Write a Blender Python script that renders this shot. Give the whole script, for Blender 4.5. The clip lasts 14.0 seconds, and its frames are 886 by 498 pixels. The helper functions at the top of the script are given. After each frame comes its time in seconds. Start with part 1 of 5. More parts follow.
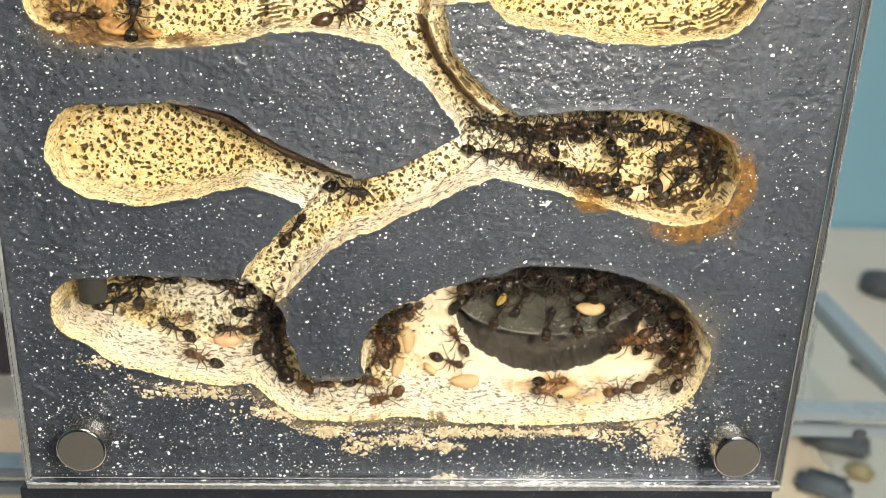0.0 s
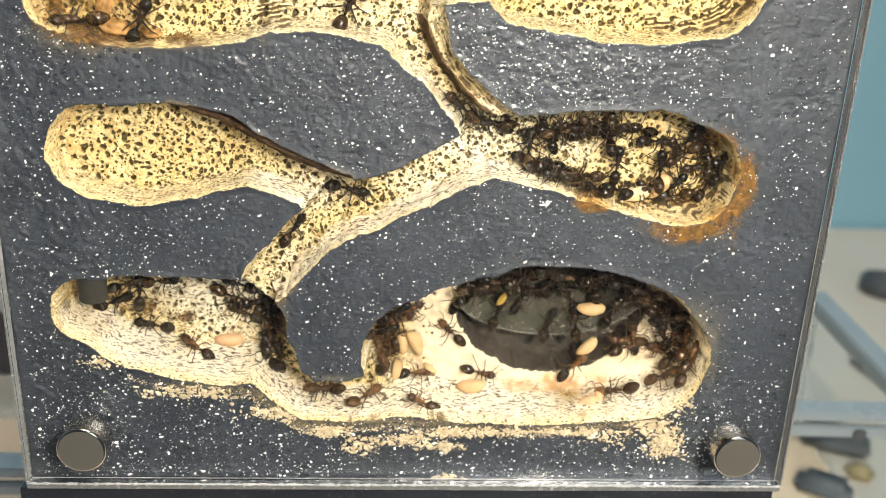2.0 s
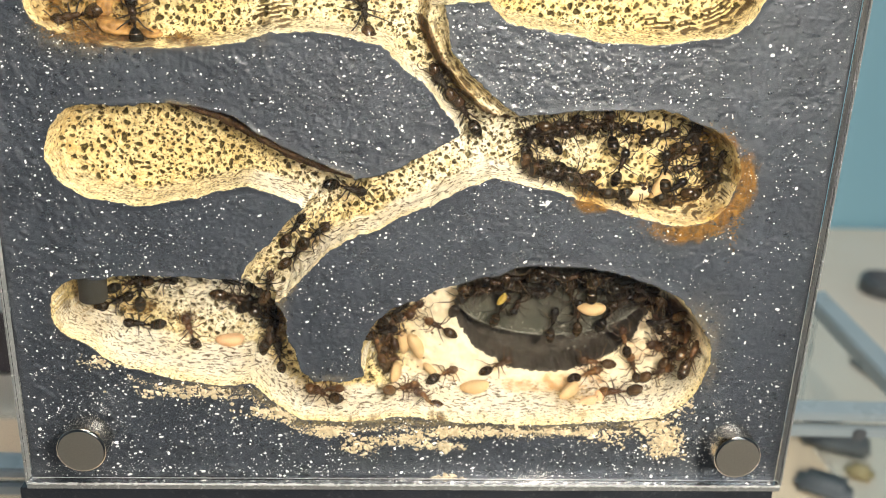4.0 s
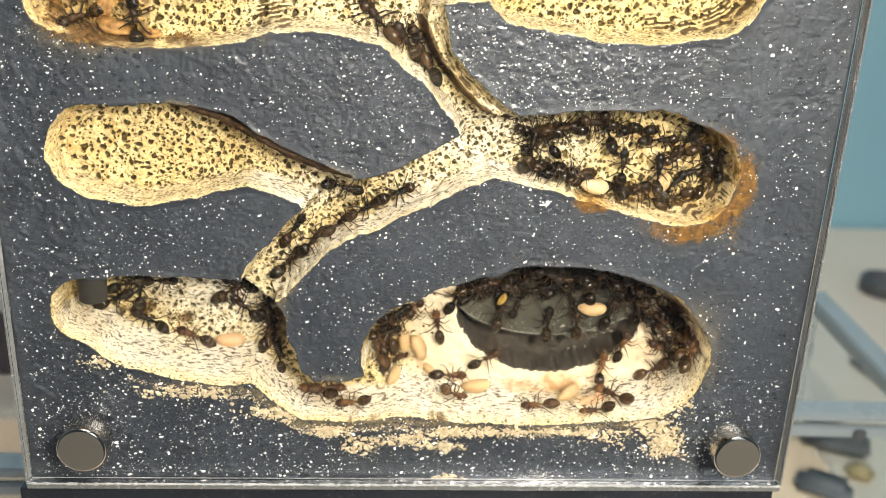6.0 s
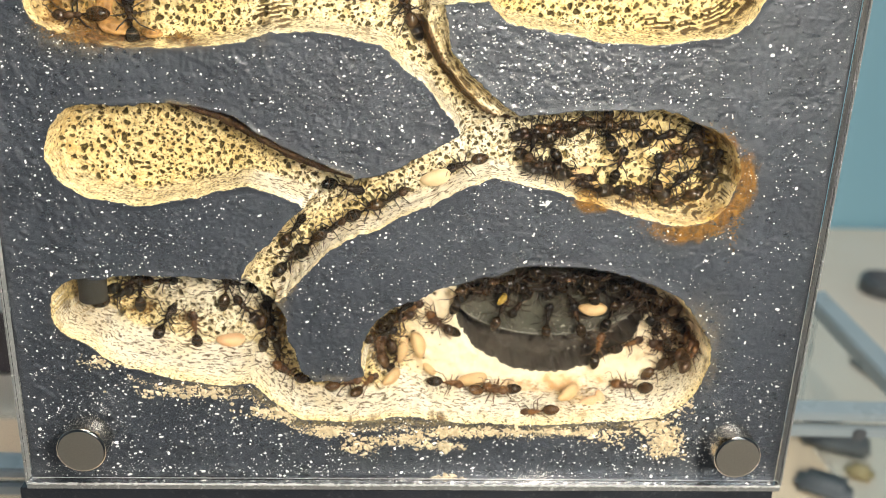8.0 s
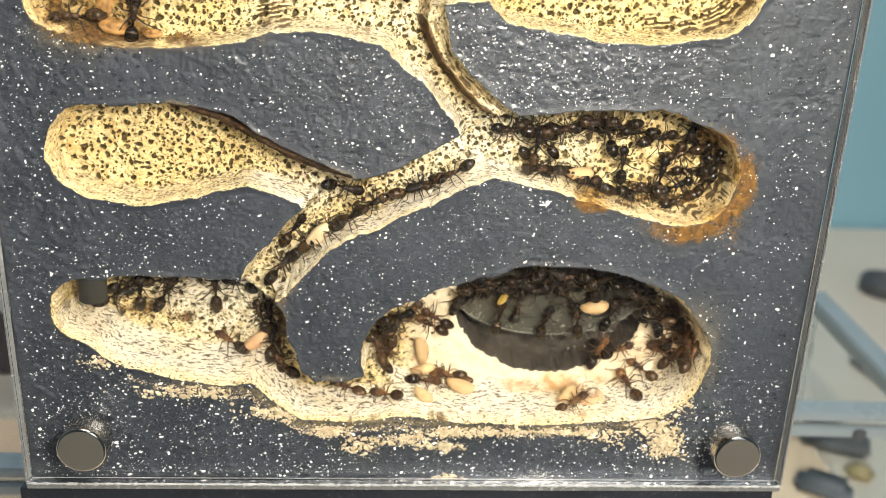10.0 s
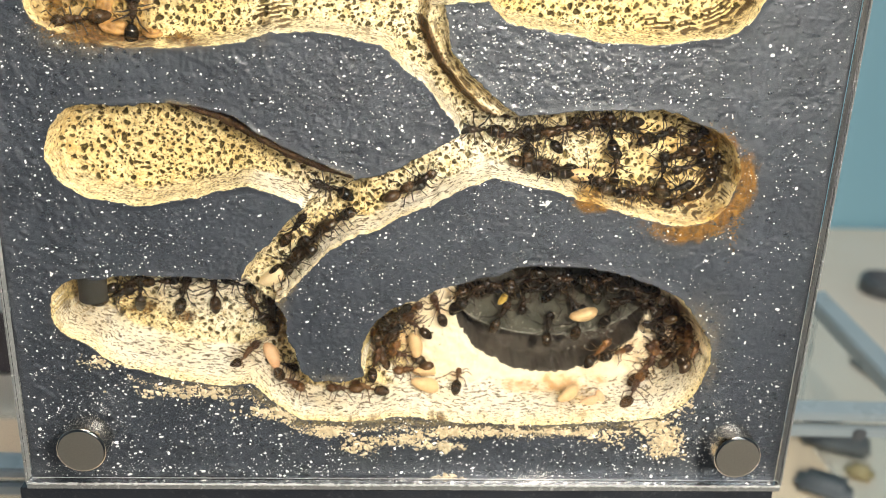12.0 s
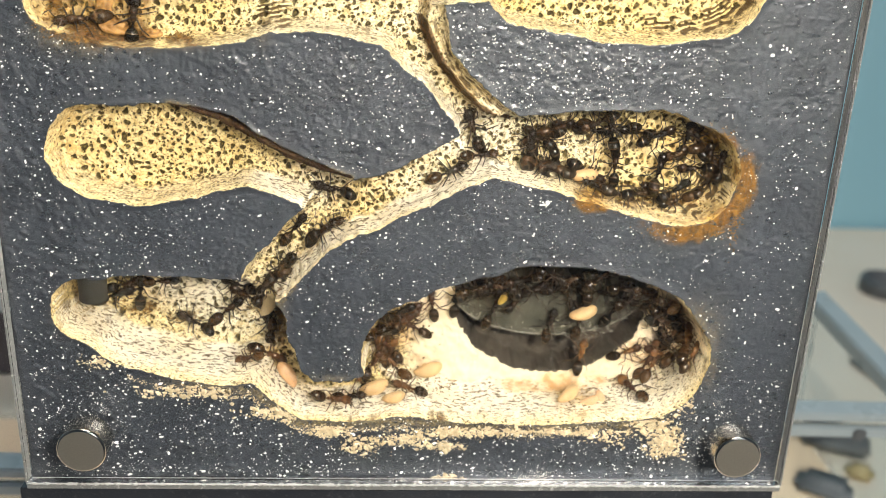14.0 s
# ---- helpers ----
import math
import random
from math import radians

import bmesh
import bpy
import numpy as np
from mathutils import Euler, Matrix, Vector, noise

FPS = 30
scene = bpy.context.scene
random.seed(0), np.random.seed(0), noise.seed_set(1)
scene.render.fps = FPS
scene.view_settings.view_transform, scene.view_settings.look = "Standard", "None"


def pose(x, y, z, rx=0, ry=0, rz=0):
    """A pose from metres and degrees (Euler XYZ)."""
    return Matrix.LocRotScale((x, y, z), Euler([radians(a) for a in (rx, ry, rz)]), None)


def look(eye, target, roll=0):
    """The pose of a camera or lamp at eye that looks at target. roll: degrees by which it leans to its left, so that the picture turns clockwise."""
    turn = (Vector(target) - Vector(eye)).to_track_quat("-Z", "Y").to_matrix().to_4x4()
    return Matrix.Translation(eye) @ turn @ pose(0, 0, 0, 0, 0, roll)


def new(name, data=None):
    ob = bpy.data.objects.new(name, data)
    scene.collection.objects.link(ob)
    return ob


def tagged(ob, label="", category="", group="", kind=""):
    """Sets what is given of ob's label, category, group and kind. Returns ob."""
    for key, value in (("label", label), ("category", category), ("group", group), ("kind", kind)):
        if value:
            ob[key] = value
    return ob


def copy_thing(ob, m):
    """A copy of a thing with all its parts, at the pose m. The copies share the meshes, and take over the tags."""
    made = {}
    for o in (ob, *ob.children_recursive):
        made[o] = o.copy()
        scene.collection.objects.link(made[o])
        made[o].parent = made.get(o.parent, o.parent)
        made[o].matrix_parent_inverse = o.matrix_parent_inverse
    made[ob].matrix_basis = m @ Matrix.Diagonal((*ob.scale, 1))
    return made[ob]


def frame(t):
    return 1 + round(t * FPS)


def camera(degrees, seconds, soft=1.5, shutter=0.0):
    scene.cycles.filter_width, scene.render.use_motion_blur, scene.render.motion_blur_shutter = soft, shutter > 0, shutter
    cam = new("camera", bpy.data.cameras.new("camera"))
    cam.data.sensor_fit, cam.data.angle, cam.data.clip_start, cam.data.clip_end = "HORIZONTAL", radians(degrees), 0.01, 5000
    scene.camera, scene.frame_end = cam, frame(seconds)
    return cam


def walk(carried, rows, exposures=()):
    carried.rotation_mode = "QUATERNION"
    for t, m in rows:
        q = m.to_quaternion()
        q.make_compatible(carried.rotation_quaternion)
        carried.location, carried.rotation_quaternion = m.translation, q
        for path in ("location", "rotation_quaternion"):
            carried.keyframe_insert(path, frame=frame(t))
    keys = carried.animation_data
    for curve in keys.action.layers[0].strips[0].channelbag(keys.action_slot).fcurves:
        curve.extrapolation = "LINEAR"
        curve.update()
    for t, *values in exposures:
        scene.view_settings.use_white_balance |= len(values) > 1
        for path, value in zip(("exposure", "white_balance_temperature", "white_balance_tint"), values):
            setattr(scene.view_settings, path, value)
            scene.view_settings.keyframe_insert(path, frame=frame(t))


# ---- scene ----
MM = 0.001  # metres in a millimetre
TABLE_Z = -0.060

# ---- camera: it stands still, a hand's width before the nest ----
cam = camera(49.52, 14.0, soft=0.4)
EYE = (-0.00436, -0.13355, 0.08938)
AIM = (0.00355, -0.00277, 0.04003)
walk(cam, [(0.0, look(EYE, AIM, 2.27)), (14.0, look(EYE, AIM, 2.27))], [(0.0, 0.0), (14.0, 0.0)])
cam.data.dof.use_dof = True
cam.data.dof.focus_distance = 0.1395
cam.data.dof.aperture_fstop = 22.0

# ---- light: a desk lamp above the camera, a window behind it, an added overhead fill, the room's own dim air ----
world = bpy.data.worlds.new("room_air")
scene.world = world
world.use_nodes = True
world.node_tree.nodes["Background"].inputs[0].default_value = (0.55, 0.62, 0.75, 1)
world.node_tree.nodes["Background"].inputs[1].default_value = 0.08


def area_lamp(name, eye, target, size, watts, colour):
    data = bpy.data.lights.new(name, "AREA")
    data.shape, data.size, data.energy, data.color = "DISK", size, watts, colour
    ob = new(name, data)
    ob.matrix_world = look(eye, target)
    return ob


area_lamp("desk_lamp_light", (0.056, -0.200, 0.134), (0.0, 0.0, 0.035), 0.014, 0.462, (1.0, 0.918, 0.775))
area_lamp("window_light", (0.35, -1.12, 0.55), (0.0, 0.0, 0.05), 0.70, 3.0, (0.84, 0.92, 1.0))
# added soft fill from above that lifts ledges and background, not a known fixture
area_lamp("ceiling_light", (0.1, -0.25, 1.20), (0.0, 0.05, 0.0), 0.70, 5.0, (1.0, 0.97, 0.94))


# ---- materials ----
def material(name):
    mat = bpy.data.materials.new(name)
    mat.use_nodes = True
    nt = mat.node_tree
    return mat, nt, nt.nodes["Principled BSDF"]


def node(nt, kind, inputs=None, operation="", attribute="", wave="", feature=""):
    n = nt.nodes.new(kind)
    if operation:
        n.operation = operation
    if attribute:
        n.attribute_name = attribute
    if wave:
        n.wave_type, n.bands_direction = "BANDS", wave
    if feature:
        n.feature = feature
    for k, v in (inputs or {}).items():
        if isinstance(v, bpy.types.NodeSocket):
            nt.links.new(v, n.inputs[k])
        else:
            n.inputs[k].default_value = v
    return n


def spot(nt):
    return node(nt, "ShaderNodeTexCoord").outputs["Object"]


def grain(nt, scale, detail=3.0, rough=0.55):
    return node(nt, "ShaderNodeTexNoise", {"Vector": spot(nt), "Scale": scale, "Detail": detail, "Roughness": rough}).outputs["Fac"]


def ramp(nt, value, a, b, lo=0.0, hi=1.0):
    r = node(nt, "ShaderNodeMapRange", {"Value": value, "From Min": a, "From Max": b, "To Min": lo, "To Max": hi})
    return r.outputs["Result"]


def mix(nt, fac, a, b, how="MIX"):
    m = nt.nodes.new("ShaderNodeMix")
    m.data_type, m.blend_type = "RGBA", how
    for key, v in ((0, fac), (6, a), (7, b)):
        if isinstance(v, bpy.types.NodeSocket):
            nt.links.new(v, m.inputs[key])
        else:
            m.inputs[key].default_value = v if key == 0 else (*v, 1)
    return m.outputs[2]


def math_node(nt, how, a, b=0.0):
    n = node(nt, "ShaderNodeMath", operation=how)
    for key, v in ((0, a), (1, b)):
        if isinstance(v, bpy.types.NodeSocket):
            nt.links.new(v, n.inputs[key])
        else:
            n.inputs[key].default_value = v
    return n.outputs[0]


def bump(nt, bsdf, height, distance, strength=1.0, under=None):
    b = node(nt, "ShaderNodeBump", {"Height": height, "Distance": distance, "Strength": strength})
    if under:
        nt.links.new(under.outputs[0], b.inputs["Normal"])
    nt.links.new(b.outputs[0], bsdf.inputs["Normal"])
    return b


def paint_material():
    """Dark grey paint rolled on rough stone, glossy on its bumps, with rusty soil stains round the damp chamber."""
    mat, nt, bs = material("grey_paint")
    base = mix(nt, ramp(nt, grain(nt, 90), 0.35, 0.65), (0.025, 0.0293, 0.039), (0.037, 0.043, 0.0555))
    base = mix(nt, ramp(nt, grain(nt, 1100), 0.60, 0.72, 0, 0.4), base, (0.13, 0.14, 0.15))
    rust = node(nt, "ShaderNodeAttribute", attribute="soil").outputs["Fac"]
    rust = ramp(nt, math_node(nt, "ADD", rust, math_node(nt, "MULTIPLY", math_node(nt, "SUBTRACT", grain(nt, 420, 6, 0.65), 0.5), 1.7)), 0.42, 0.80)
    soil = mix(nt, ramp(nt, grain(nt, 700, 5, 0.7), 0.38, 0.62), (0.040, 0.016, 0.003), (0.22, 0.104, 0.009))
    olive = node(nt, "ShaderNodeAttribute", attribute="stain_shade").outputs["Fac"]
    olive = math_node(nt, "MULTIPLY", olive, ramp(nt, grain(nt, 700, 4), 0.35, 0.6, 0.35, 0.95))
    base = mix(nt, olive, base, mix(nt, ramp(nt, grain(nt, 2600, 3), 0.45, 0.6), (0.095, 0.074, 0.036), (0.26, 0.20, 0.10)))
    nt.links.new(mix(nt, rust, base, soil), bs.inputs["Base Color"])
    rust = math_node(nt, "MAXIMUM", rust, olive)
    nt.links.new(ramp(nt, rust, 0, 1, 0.42, 0.9), bs.inputs["Roughness"])
    nt.links.new(ramp(nt, rust, 0, 1, 0.42, 0.0), bs.inputs["Coat Weight"])
    bs.inputs["Coat Roughness"].default_value = 0.13
    bs.inputs["Specular IOR Level"].default_value = 0.55
    bs.inputs["Coat IOR"].default_value = 2.1
    flow = node(nt, "ShaderNodeMapping", {"Vector": spot(nt), "Scale": (0.75, 1.0, 1.15)}).outputs[0]
    blob = node(nt, "ShaderNodeTexNoise", {"Vector": flow, "Scale": 1250.0, "Detail": 2.5, "Roughness": 0.5, "Distortion": 0.6}).outputs["Fac"]
    b1 = bump(nt, bs, math_node(nt, "MULTIPLY", ramp(nt, blob, 0.50, 0.68), ramp(nt, grain(nt, 38, 2), 0.40, 0.60, 0.25, 1.0)), 0.00007, 1.0)
    bump(nt, bs, grain(nt, 2900, 2.0, 0.55), 0.00010, 1.0, b1)
    return mat


def stone_material():
    """Cream aerated stone: pores of several sizes cut open and painted dark inside, ochre dampness, ledges whitened as
    powdered and brightly lit.
    """
    mat, nt, bs = material("aerated_stone")
    base = mix(nt, ramp(nt, grain(nt, 60, 4), 0.35, 0.68), (0.76, 0.59, 0.28), (0.88, 0.78, 0.50))
    pale = math_node(nt, "MULTIPLY", node(nt, "ShaderNodeAttribute", attribute="pale").outputs["Fac"], ramp(nt, grain(nt, 260, 4), 0.35, 0.6, 0.5, 1.0))
    base = mix(nt, pale, base, (0.93, 0.90, 0.78))
    ochre = math_node(nt, "MULTIPLY", node(nt, "ShaderNodeAttribute", attribute="ochre").outputs["Fac"], ramp(nt, grain(nt, 180, 4), 0.35, 0.62, 0.35, 1.0))
    smooth = ramp(nt, node(nt, "ShaderNodeAttribute", attribute="plaster").outputs["Fac"], 0, 1, 1.0, 0.12)
    base = mix(nt, math_node(nt, "MULTIPLY", smooth, ramp(nt, grain(nt, 1300, 4, 0.65), 0.50, 0.62, 0, 0.60)), base, (0.40, 0.28, 0.085))
    base = mix(nt, math_node(nt, "MULTIPLY", smooth, ramp(nt, grain(nt, 450, 4, 0.6), 0.50, 0.68, 0, 0.42)), base, (0.58, 0.41, 0.14))
    base = mix(nt, math_node(nt, "MULTIPLY", smooth, ramp(nt, grain(nt, 3800, 2), 0.54, 0.68, 0, 0.55)), base, (0.24, 0.17, 0.06))
    cells = node(nt, "ShaderNodeTexVoronoi", {"Vector": spot(nt), "Scale": 1500.0}, feature="DISTANCE_TO_EDGE").outputs["Distance"]
    rims = math_node(nt, "MULTIPLY", ramp(nt, cells, 0.02, 0.09, 1, 0), ramp(nt, grain(nt, 800, 3), 0.43, 0.55))
    base = mix(nt, math_node(nt, "MULTIPLY", math_node(nt, "MULTIPLY", rims, smooth), 0.25), base, (0.24, 0.15, 0.055))
    base = mix(nt, math_node(nt, "MULTIPLY", smooth, ramp(nt, grain(nt, 2300, 3, 0.6), 0.57, 0.62, 0, 0.9)), base, (0.085, 0.052, 0.014))
    powder_light = node(nt, "ShaderNodeAttribute", attribute="ledge").outputs["Fac"]
    # white on upward slopes: stone dust, and the floors' bright light put into colour
    powder_light = math_node(nt, "MULTIPLY", powder_light, ramp(nt, grain(nt, 900, 4), 0.32, 0.52, 0.70, 1.0))
    base = mix(nt, powder_light, base, mix(nt, ramp(nt, grain(nt, 160, 4), 0.4, 0.65), (0.885, 0.83, 0.70), (0.84, 0.74, 0.55)))
    long = node(nt, "ShaderNodeMapping", {"Vector": spot(nt), "Scale": (0.45, 1.0, 1.0)}).outputs[0]
    dash = node(nt, "ShaderNodeTexNoise", {"Vector": long, "Scale": 2100.0, "Detail": 3.0, "Roughness": 0.6}).outputs["Fac"]
    sides = math_node(nt, "MAXIMUM", powder_light, math_node(nt, "MULTIPLY", node(nt, "ShaderNodeAttribute", attribute="wall").outputs["Fac"], 0.6))
    base = mix(nt, math_node(nt, "MULTIPLY", smooth, math_node(nt, "MULTIPLY", sides, ramp(nt, dash, 0.535, 0.58, 0, 0.95))), base, (0.10, 0.066, 0.026))
    base = mix(nt, ochre, base, mix(nt, ramp(nt, grain(nt, 700, 4), 0.40, 0.62), (0.61, 0.42, 0.16), (0.84, 0.71, 0.41)))
    coat = math_node(nt, "MULTIPLY", node(nt, "ShaderNodeAttribute", attribute="plaster").outputs["Fac"], ramp(nt, grain(nt, 150, 4), 0.35, 0.65, 0.25, 0.9))
    base = mix(nt, coat, base, mix(nt, ramp(nt, grain(nt, 500, 4), 0.4, 0.6), (0.86, 0.69, 0.46), (0.91, 0.79, 0.58)))
    damp = node(nt, "ShaderNodeAttribute", attribute="soil").outputs["Fac"]
    damp = ramp(nt, math_node(nt, "ADD", damp, math_node(nt, "MULTIPLY", math_node(nt, "SUBTRACT", grain(nt, 300, 5), 0.5), 1.2)), 0.30, 0.95)
    base = mix(nt, damp, base, mix(nt, ramp(nt, grain(nt, 800, 4), 0.4, 0.6), (0.16, 0.072, 0.013), (0.52, 0.34, 0.11)))
    peach = node(nt, "ShaderNodeAttribute", attribute="peach").outputs["Fac"]
    peach = ramp(nt, math_node(nt, "ADD", peach, math_node(nt, "MULTIPLY", math_node(nt, "SUBTRACT", grain(nt, 420, 4), 0.5), 1.3)), 0.30, 0.8, 0, 0.9)
    base = mix(nt, peach, base, mix(nt, ramp(nt, grain(nt, 620, 3), 0.4, 0.62), (0.58, 0.34, 0.15), (0.80, 0.58, 0.35)))
    stain_shade = node(nt, "ShaderNodeAttribute", attribute="stain_shade").outputs["Fac"]
    # darkest brown, along the roof shelf and the sill's edge
    darkest = ramp(nt, stain_shade, 0.95, 1.15, 0, 0.92)
    stain_shade = ramp(nt, math_node(nt, "ADD", stain_shade, math_node(nt, "MULTIPLY", math_node(nt, "SUBTRACT", grain(nt, 500, 4), 0.5), 1.4)), 0.35, 0.8, 0, 0.9)
    base = mix(nt, stain_shade, base, mix(nt, ramp(nt, grain(nt, 1500, 4), 0.42, 0.6), (0.028, 0.011, 0.004), (0.17, 0.075, 0.022)))
    base = mix(nt, math_node(nt, "MULTIPLY", darkest, ramp(nt, grain(nt, 900, 4), 0.35, 0.6, 0.6, 1.0)), base, (0.030, 0.013, 0.006))
    wall = node(nt, "ShaderNodeAttribute", attribute="wall").outputs["Fac"]
    scrape = node(nt, "ShaderNodeTexWave", {"Vector": spot(nt), "Scale": 520.0, "Distortion": 9.0, "Detail": 5.0, "Detail Scale": 3.5}, wave="Y").outputs["Fac"]
    base = mix(nt, math_node(nt, "MULTIPLY", math_node(nt, "MULTIPLY", wall, ramp(nt, powder_light, 0.2, 0.7, 1.0, 0.15)), math_node(nt, "MULTIPLY", ramp(nt, scrape, 0.55, 0.85, 0, 0.55), ramp(nt, grain(nt, 500, 4, 0.6), 0.46, 0.60))), base, (0.20, 0.12, 0.04))
    strata = node(nt, "ShaderNodeAttribute", attribute="strata").outputs["Fac"]
    base = mix(nt, ramp(nt, strata, 0.06, 0.42, 0, 0.92), base, (0.085, 0.048, 0.016))
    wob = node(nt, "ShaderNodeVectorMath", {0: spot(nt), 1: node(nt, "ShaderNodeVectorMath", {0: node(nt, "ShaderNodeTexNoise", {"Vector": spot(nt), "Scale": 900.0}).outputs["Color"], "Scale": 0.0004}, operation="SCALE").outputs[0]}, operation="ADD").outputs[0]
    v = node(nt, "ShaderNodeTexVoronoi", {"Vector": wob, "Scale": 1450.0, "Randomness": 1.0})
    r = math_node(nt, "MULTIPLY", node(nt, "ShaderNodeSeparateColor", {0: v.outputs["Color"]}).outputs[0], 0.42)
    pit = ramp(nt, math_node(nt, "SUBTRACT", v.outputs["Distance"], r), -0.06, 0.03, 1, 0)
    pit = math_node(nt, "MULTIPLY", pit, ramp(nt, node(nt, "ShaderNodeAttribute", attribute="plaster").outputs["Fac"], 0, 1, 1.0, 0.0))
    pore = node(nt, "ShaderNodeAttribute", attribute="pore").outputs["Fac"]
    pit = math_node(nt, "MULTIPLY", pit, ramp(nt, powder_light, 0.3, 0.7, 1.0, 0.12))
    # pores coloured dark brown, standing in for the shade of their depth
    pore_shade = math_node(nt, "MAXIMUM", math_node(nt, "MULTIPLY", pit, 0.85), math_node(nt, "MULTIPLY", ramp(nt, pore, 0.10, 0.30), 0.92))
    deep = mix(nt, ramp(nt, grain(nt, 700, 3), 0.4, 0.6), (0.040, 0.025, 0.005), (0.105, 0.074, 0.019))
    base = mix(nt, pore_shade, base, mix(nt, math_node(nt, "MULTIPLY", ramp(nt, pore, 0.55, 0.85), ramp(nt, grain(nt, 420, 2), 0.4, 0.6, 0.1, 1.0)), deep, (0.21, 0.155, 0.045)))
    nt.links.new(base, bs.inputs["Base Color"])
    bs.inputs["Roughness"].default_value = 0.9
    bs.inputs["Specular IOR Level"].default_value = 0.2
    b1 = bump(nt, bs, grain(nt, 1800, 4, 0.65), 0.00034, 1.0)
    bump(nt, bs, pit, -0.00025, 0.8, b1)
    return mat


def plain_material(name, a, b, scale, rough=0.6, bumpy=0.0, metal=0.0, spec=0.5):
    mat, nt, bs = material(name)
    n = grain(nt, scale, 4)
    nt.links.new(mix(nt, ramp(nt, n, 0.3, 0.7), a, b), bs.inputs["Base Color"])
    nt.links.new(ramp(nt, grain(nt, scale * 2.7, 3), 0.3, 0.7, rough * 0.8, min(1, rough * 1.2)), bs.inputs["Roughness"])
    bs.inputs["Metallic"].default_value = metal
    bs.inputs["Specular IOR Level"].default_value = spec
    if bumpy:
        bump(nt, bs, grain(nt, scale * 3, 3), bumpy, 0.8)
    return mat


def shell_material(name, a, b, rough, bands=False):
    """Chitin: dark, glossy, a little different from ant to ant."""
    mat, nt, bs = material(name)
    rnd = node(nt, "ShaderNodeObjectInfo").outputs["Random"]
    base = mix(nt, math_node(nt, "POWER", rnd, 2.0), a, b)
    base = mix(nt, ramp(nt, grain(nt, 1200, 3), 0.4, 0.7, 0, 0.6), base, tuple(c * 0.5 for c in a))
    if bands:
        w = node(nt, "ShaderNodeTexWave", {"Vector": spot(nt), "Scale": 330.0, "Distortion": 0.6, "Detail": 1.0}, wave="X")
        base = mix(nt, ramp(nt, w.outputs["Fac"], 0.93, 1.0, 0, 0.40), base, (0.16, 0.09, 0.04))
    nt.links.new(base, bs.inputs["Base Color"])
    bs.inputs["Roughness"].default_value = rough
    bs.inputs["Coat Weight"].default_value = 0.3
    bs.inputs["Coat Roughness"].default_value = 0.12
    bump(nt, bs, grain(nt, 5000, 2), 0.00003, 0.5)
    return mat


def frost_material(name, a, b, chips, body=0.16):
    """Sawn acrylic: white scratches and chips over a grey, half clear edge."""
    mat, nt, bs = material(name)
    long = node(nt, "ShaderNodeMapping", {"Vector": spot(nt), "Scale": chips}).outputs[0]
    n = node(nt, "ShaderNodeTexNoise", {"Vector": long, "Scale": 1500.0, "Detail": 5.0, "Roughness": 0.7}).outputs["Fac"]
    nt.links.new(mix(nt, ramp(nt, n, a, b), (body, body * 1.02, body), (0.95, 0.95, 0.93)), bs.inputs["Base Color"])
    bs.inputs["Roughness"].default_value = 0.3
    bump(nt, bs, n, 0.0006, 1.0)
    return mat


def gloss_material():
    """The round tops of paint drops, wet-looking."""
    mat, nt, bs = material("glossy_paint_drops")
    nt.links.new(mix(nt, ramp(nt, grain(nt, 300), 0.35, 0.65), (0.026, 0.032, 0.044), (0.038, 0.045, 0.060)), bs.inputs["Base Color"])
    bs.inputs["Roughness"].default_value = 0.35
    bs.inputs["Coat Weight"].default_value = 1.0
    bs.inputs["Coat Roughness"].default_value = 0.16
    bs.inputs["Coat IOR"].default_value = 2.6
    return mat


def clear_material(name, tint, ior=1.49, rough=0.0):
    mat, nt, bs = material(name)
    bs.inputs["Base Color"].default_value = (*tint, 1)
    bs.inputs["Transmission Weight"].default_value = 1.0
    bs.inputs["IOR"].default_value = ior
    bs.inputs["Roughness"].default_value = rough
    return mat


PAINT = paint_material()
GLOSS = gloss_material()
STONE = stone_material()
WET = plain_material("wet_dark_stone", (0.046, 0.037, 0.026), (0.084, 0.068, 0.050), 600, 0.8, 0.0003)
STEEL = plain_material("nickel_plate", (0.58, 0.54, 0.48), (0.70, 0.66, 0.60), 300, 0.09, 0.00004, 1.0)
FACE = plain_material("worn_nickel_face", (0.46, 0.425, 0.36), (0.54, 0.50, 0.425), 4000, 0.46, 0.0, 0.8)
ACRYLIC = clear_material("acrylic", (0.985, 0.99, 0.99))
FROST = frost_material("frosted_acrylic", 0.30, 0.46, (0.7, 1.0, 1.0))
CHIPPED = frost_material("chipped_acrylic", 0.56, 0.72, (0.8, 1.0, 0.8), 0.34)
RIM = plain_material("bluish_rim_plastic", (0.40, 0.47, 0.50), (0.48, 0.54, 0.57), 40, 0.3)
DUST_GLINT = plain_material("white_dust_glints", (0.80, 0.80, 0.78), (0.92, 0.92, 0.90), 900, 0.6)
SAND = plain_material("tan_crumbs", (0.38, 0.29, 0.165), (0.68, 0.58, 0.40), 900, 0.9)
GASTER = shell_material("gaster_shell", (0.007, 0.005, 0.003), (0.056, 0.030, 0.012), 0.22, True)
THORAX = shell_material("body_shell", (0.010, 0.006, 0.0035), (0.058, 0.029, 0.012), 0.26)
LIMB = shell_material("leg_shell", (0.013, 0.008, 0.004), (0.066, 0.034, 0.014), 0.30)
# the same shells in amber, with the bright chamber's light put into the colour
LIT_BELLY = shell_material("lit_gaster_shell", (0.022, 0.012, 0.006), (0.100, 0.050, 0.018), 0.24, True)
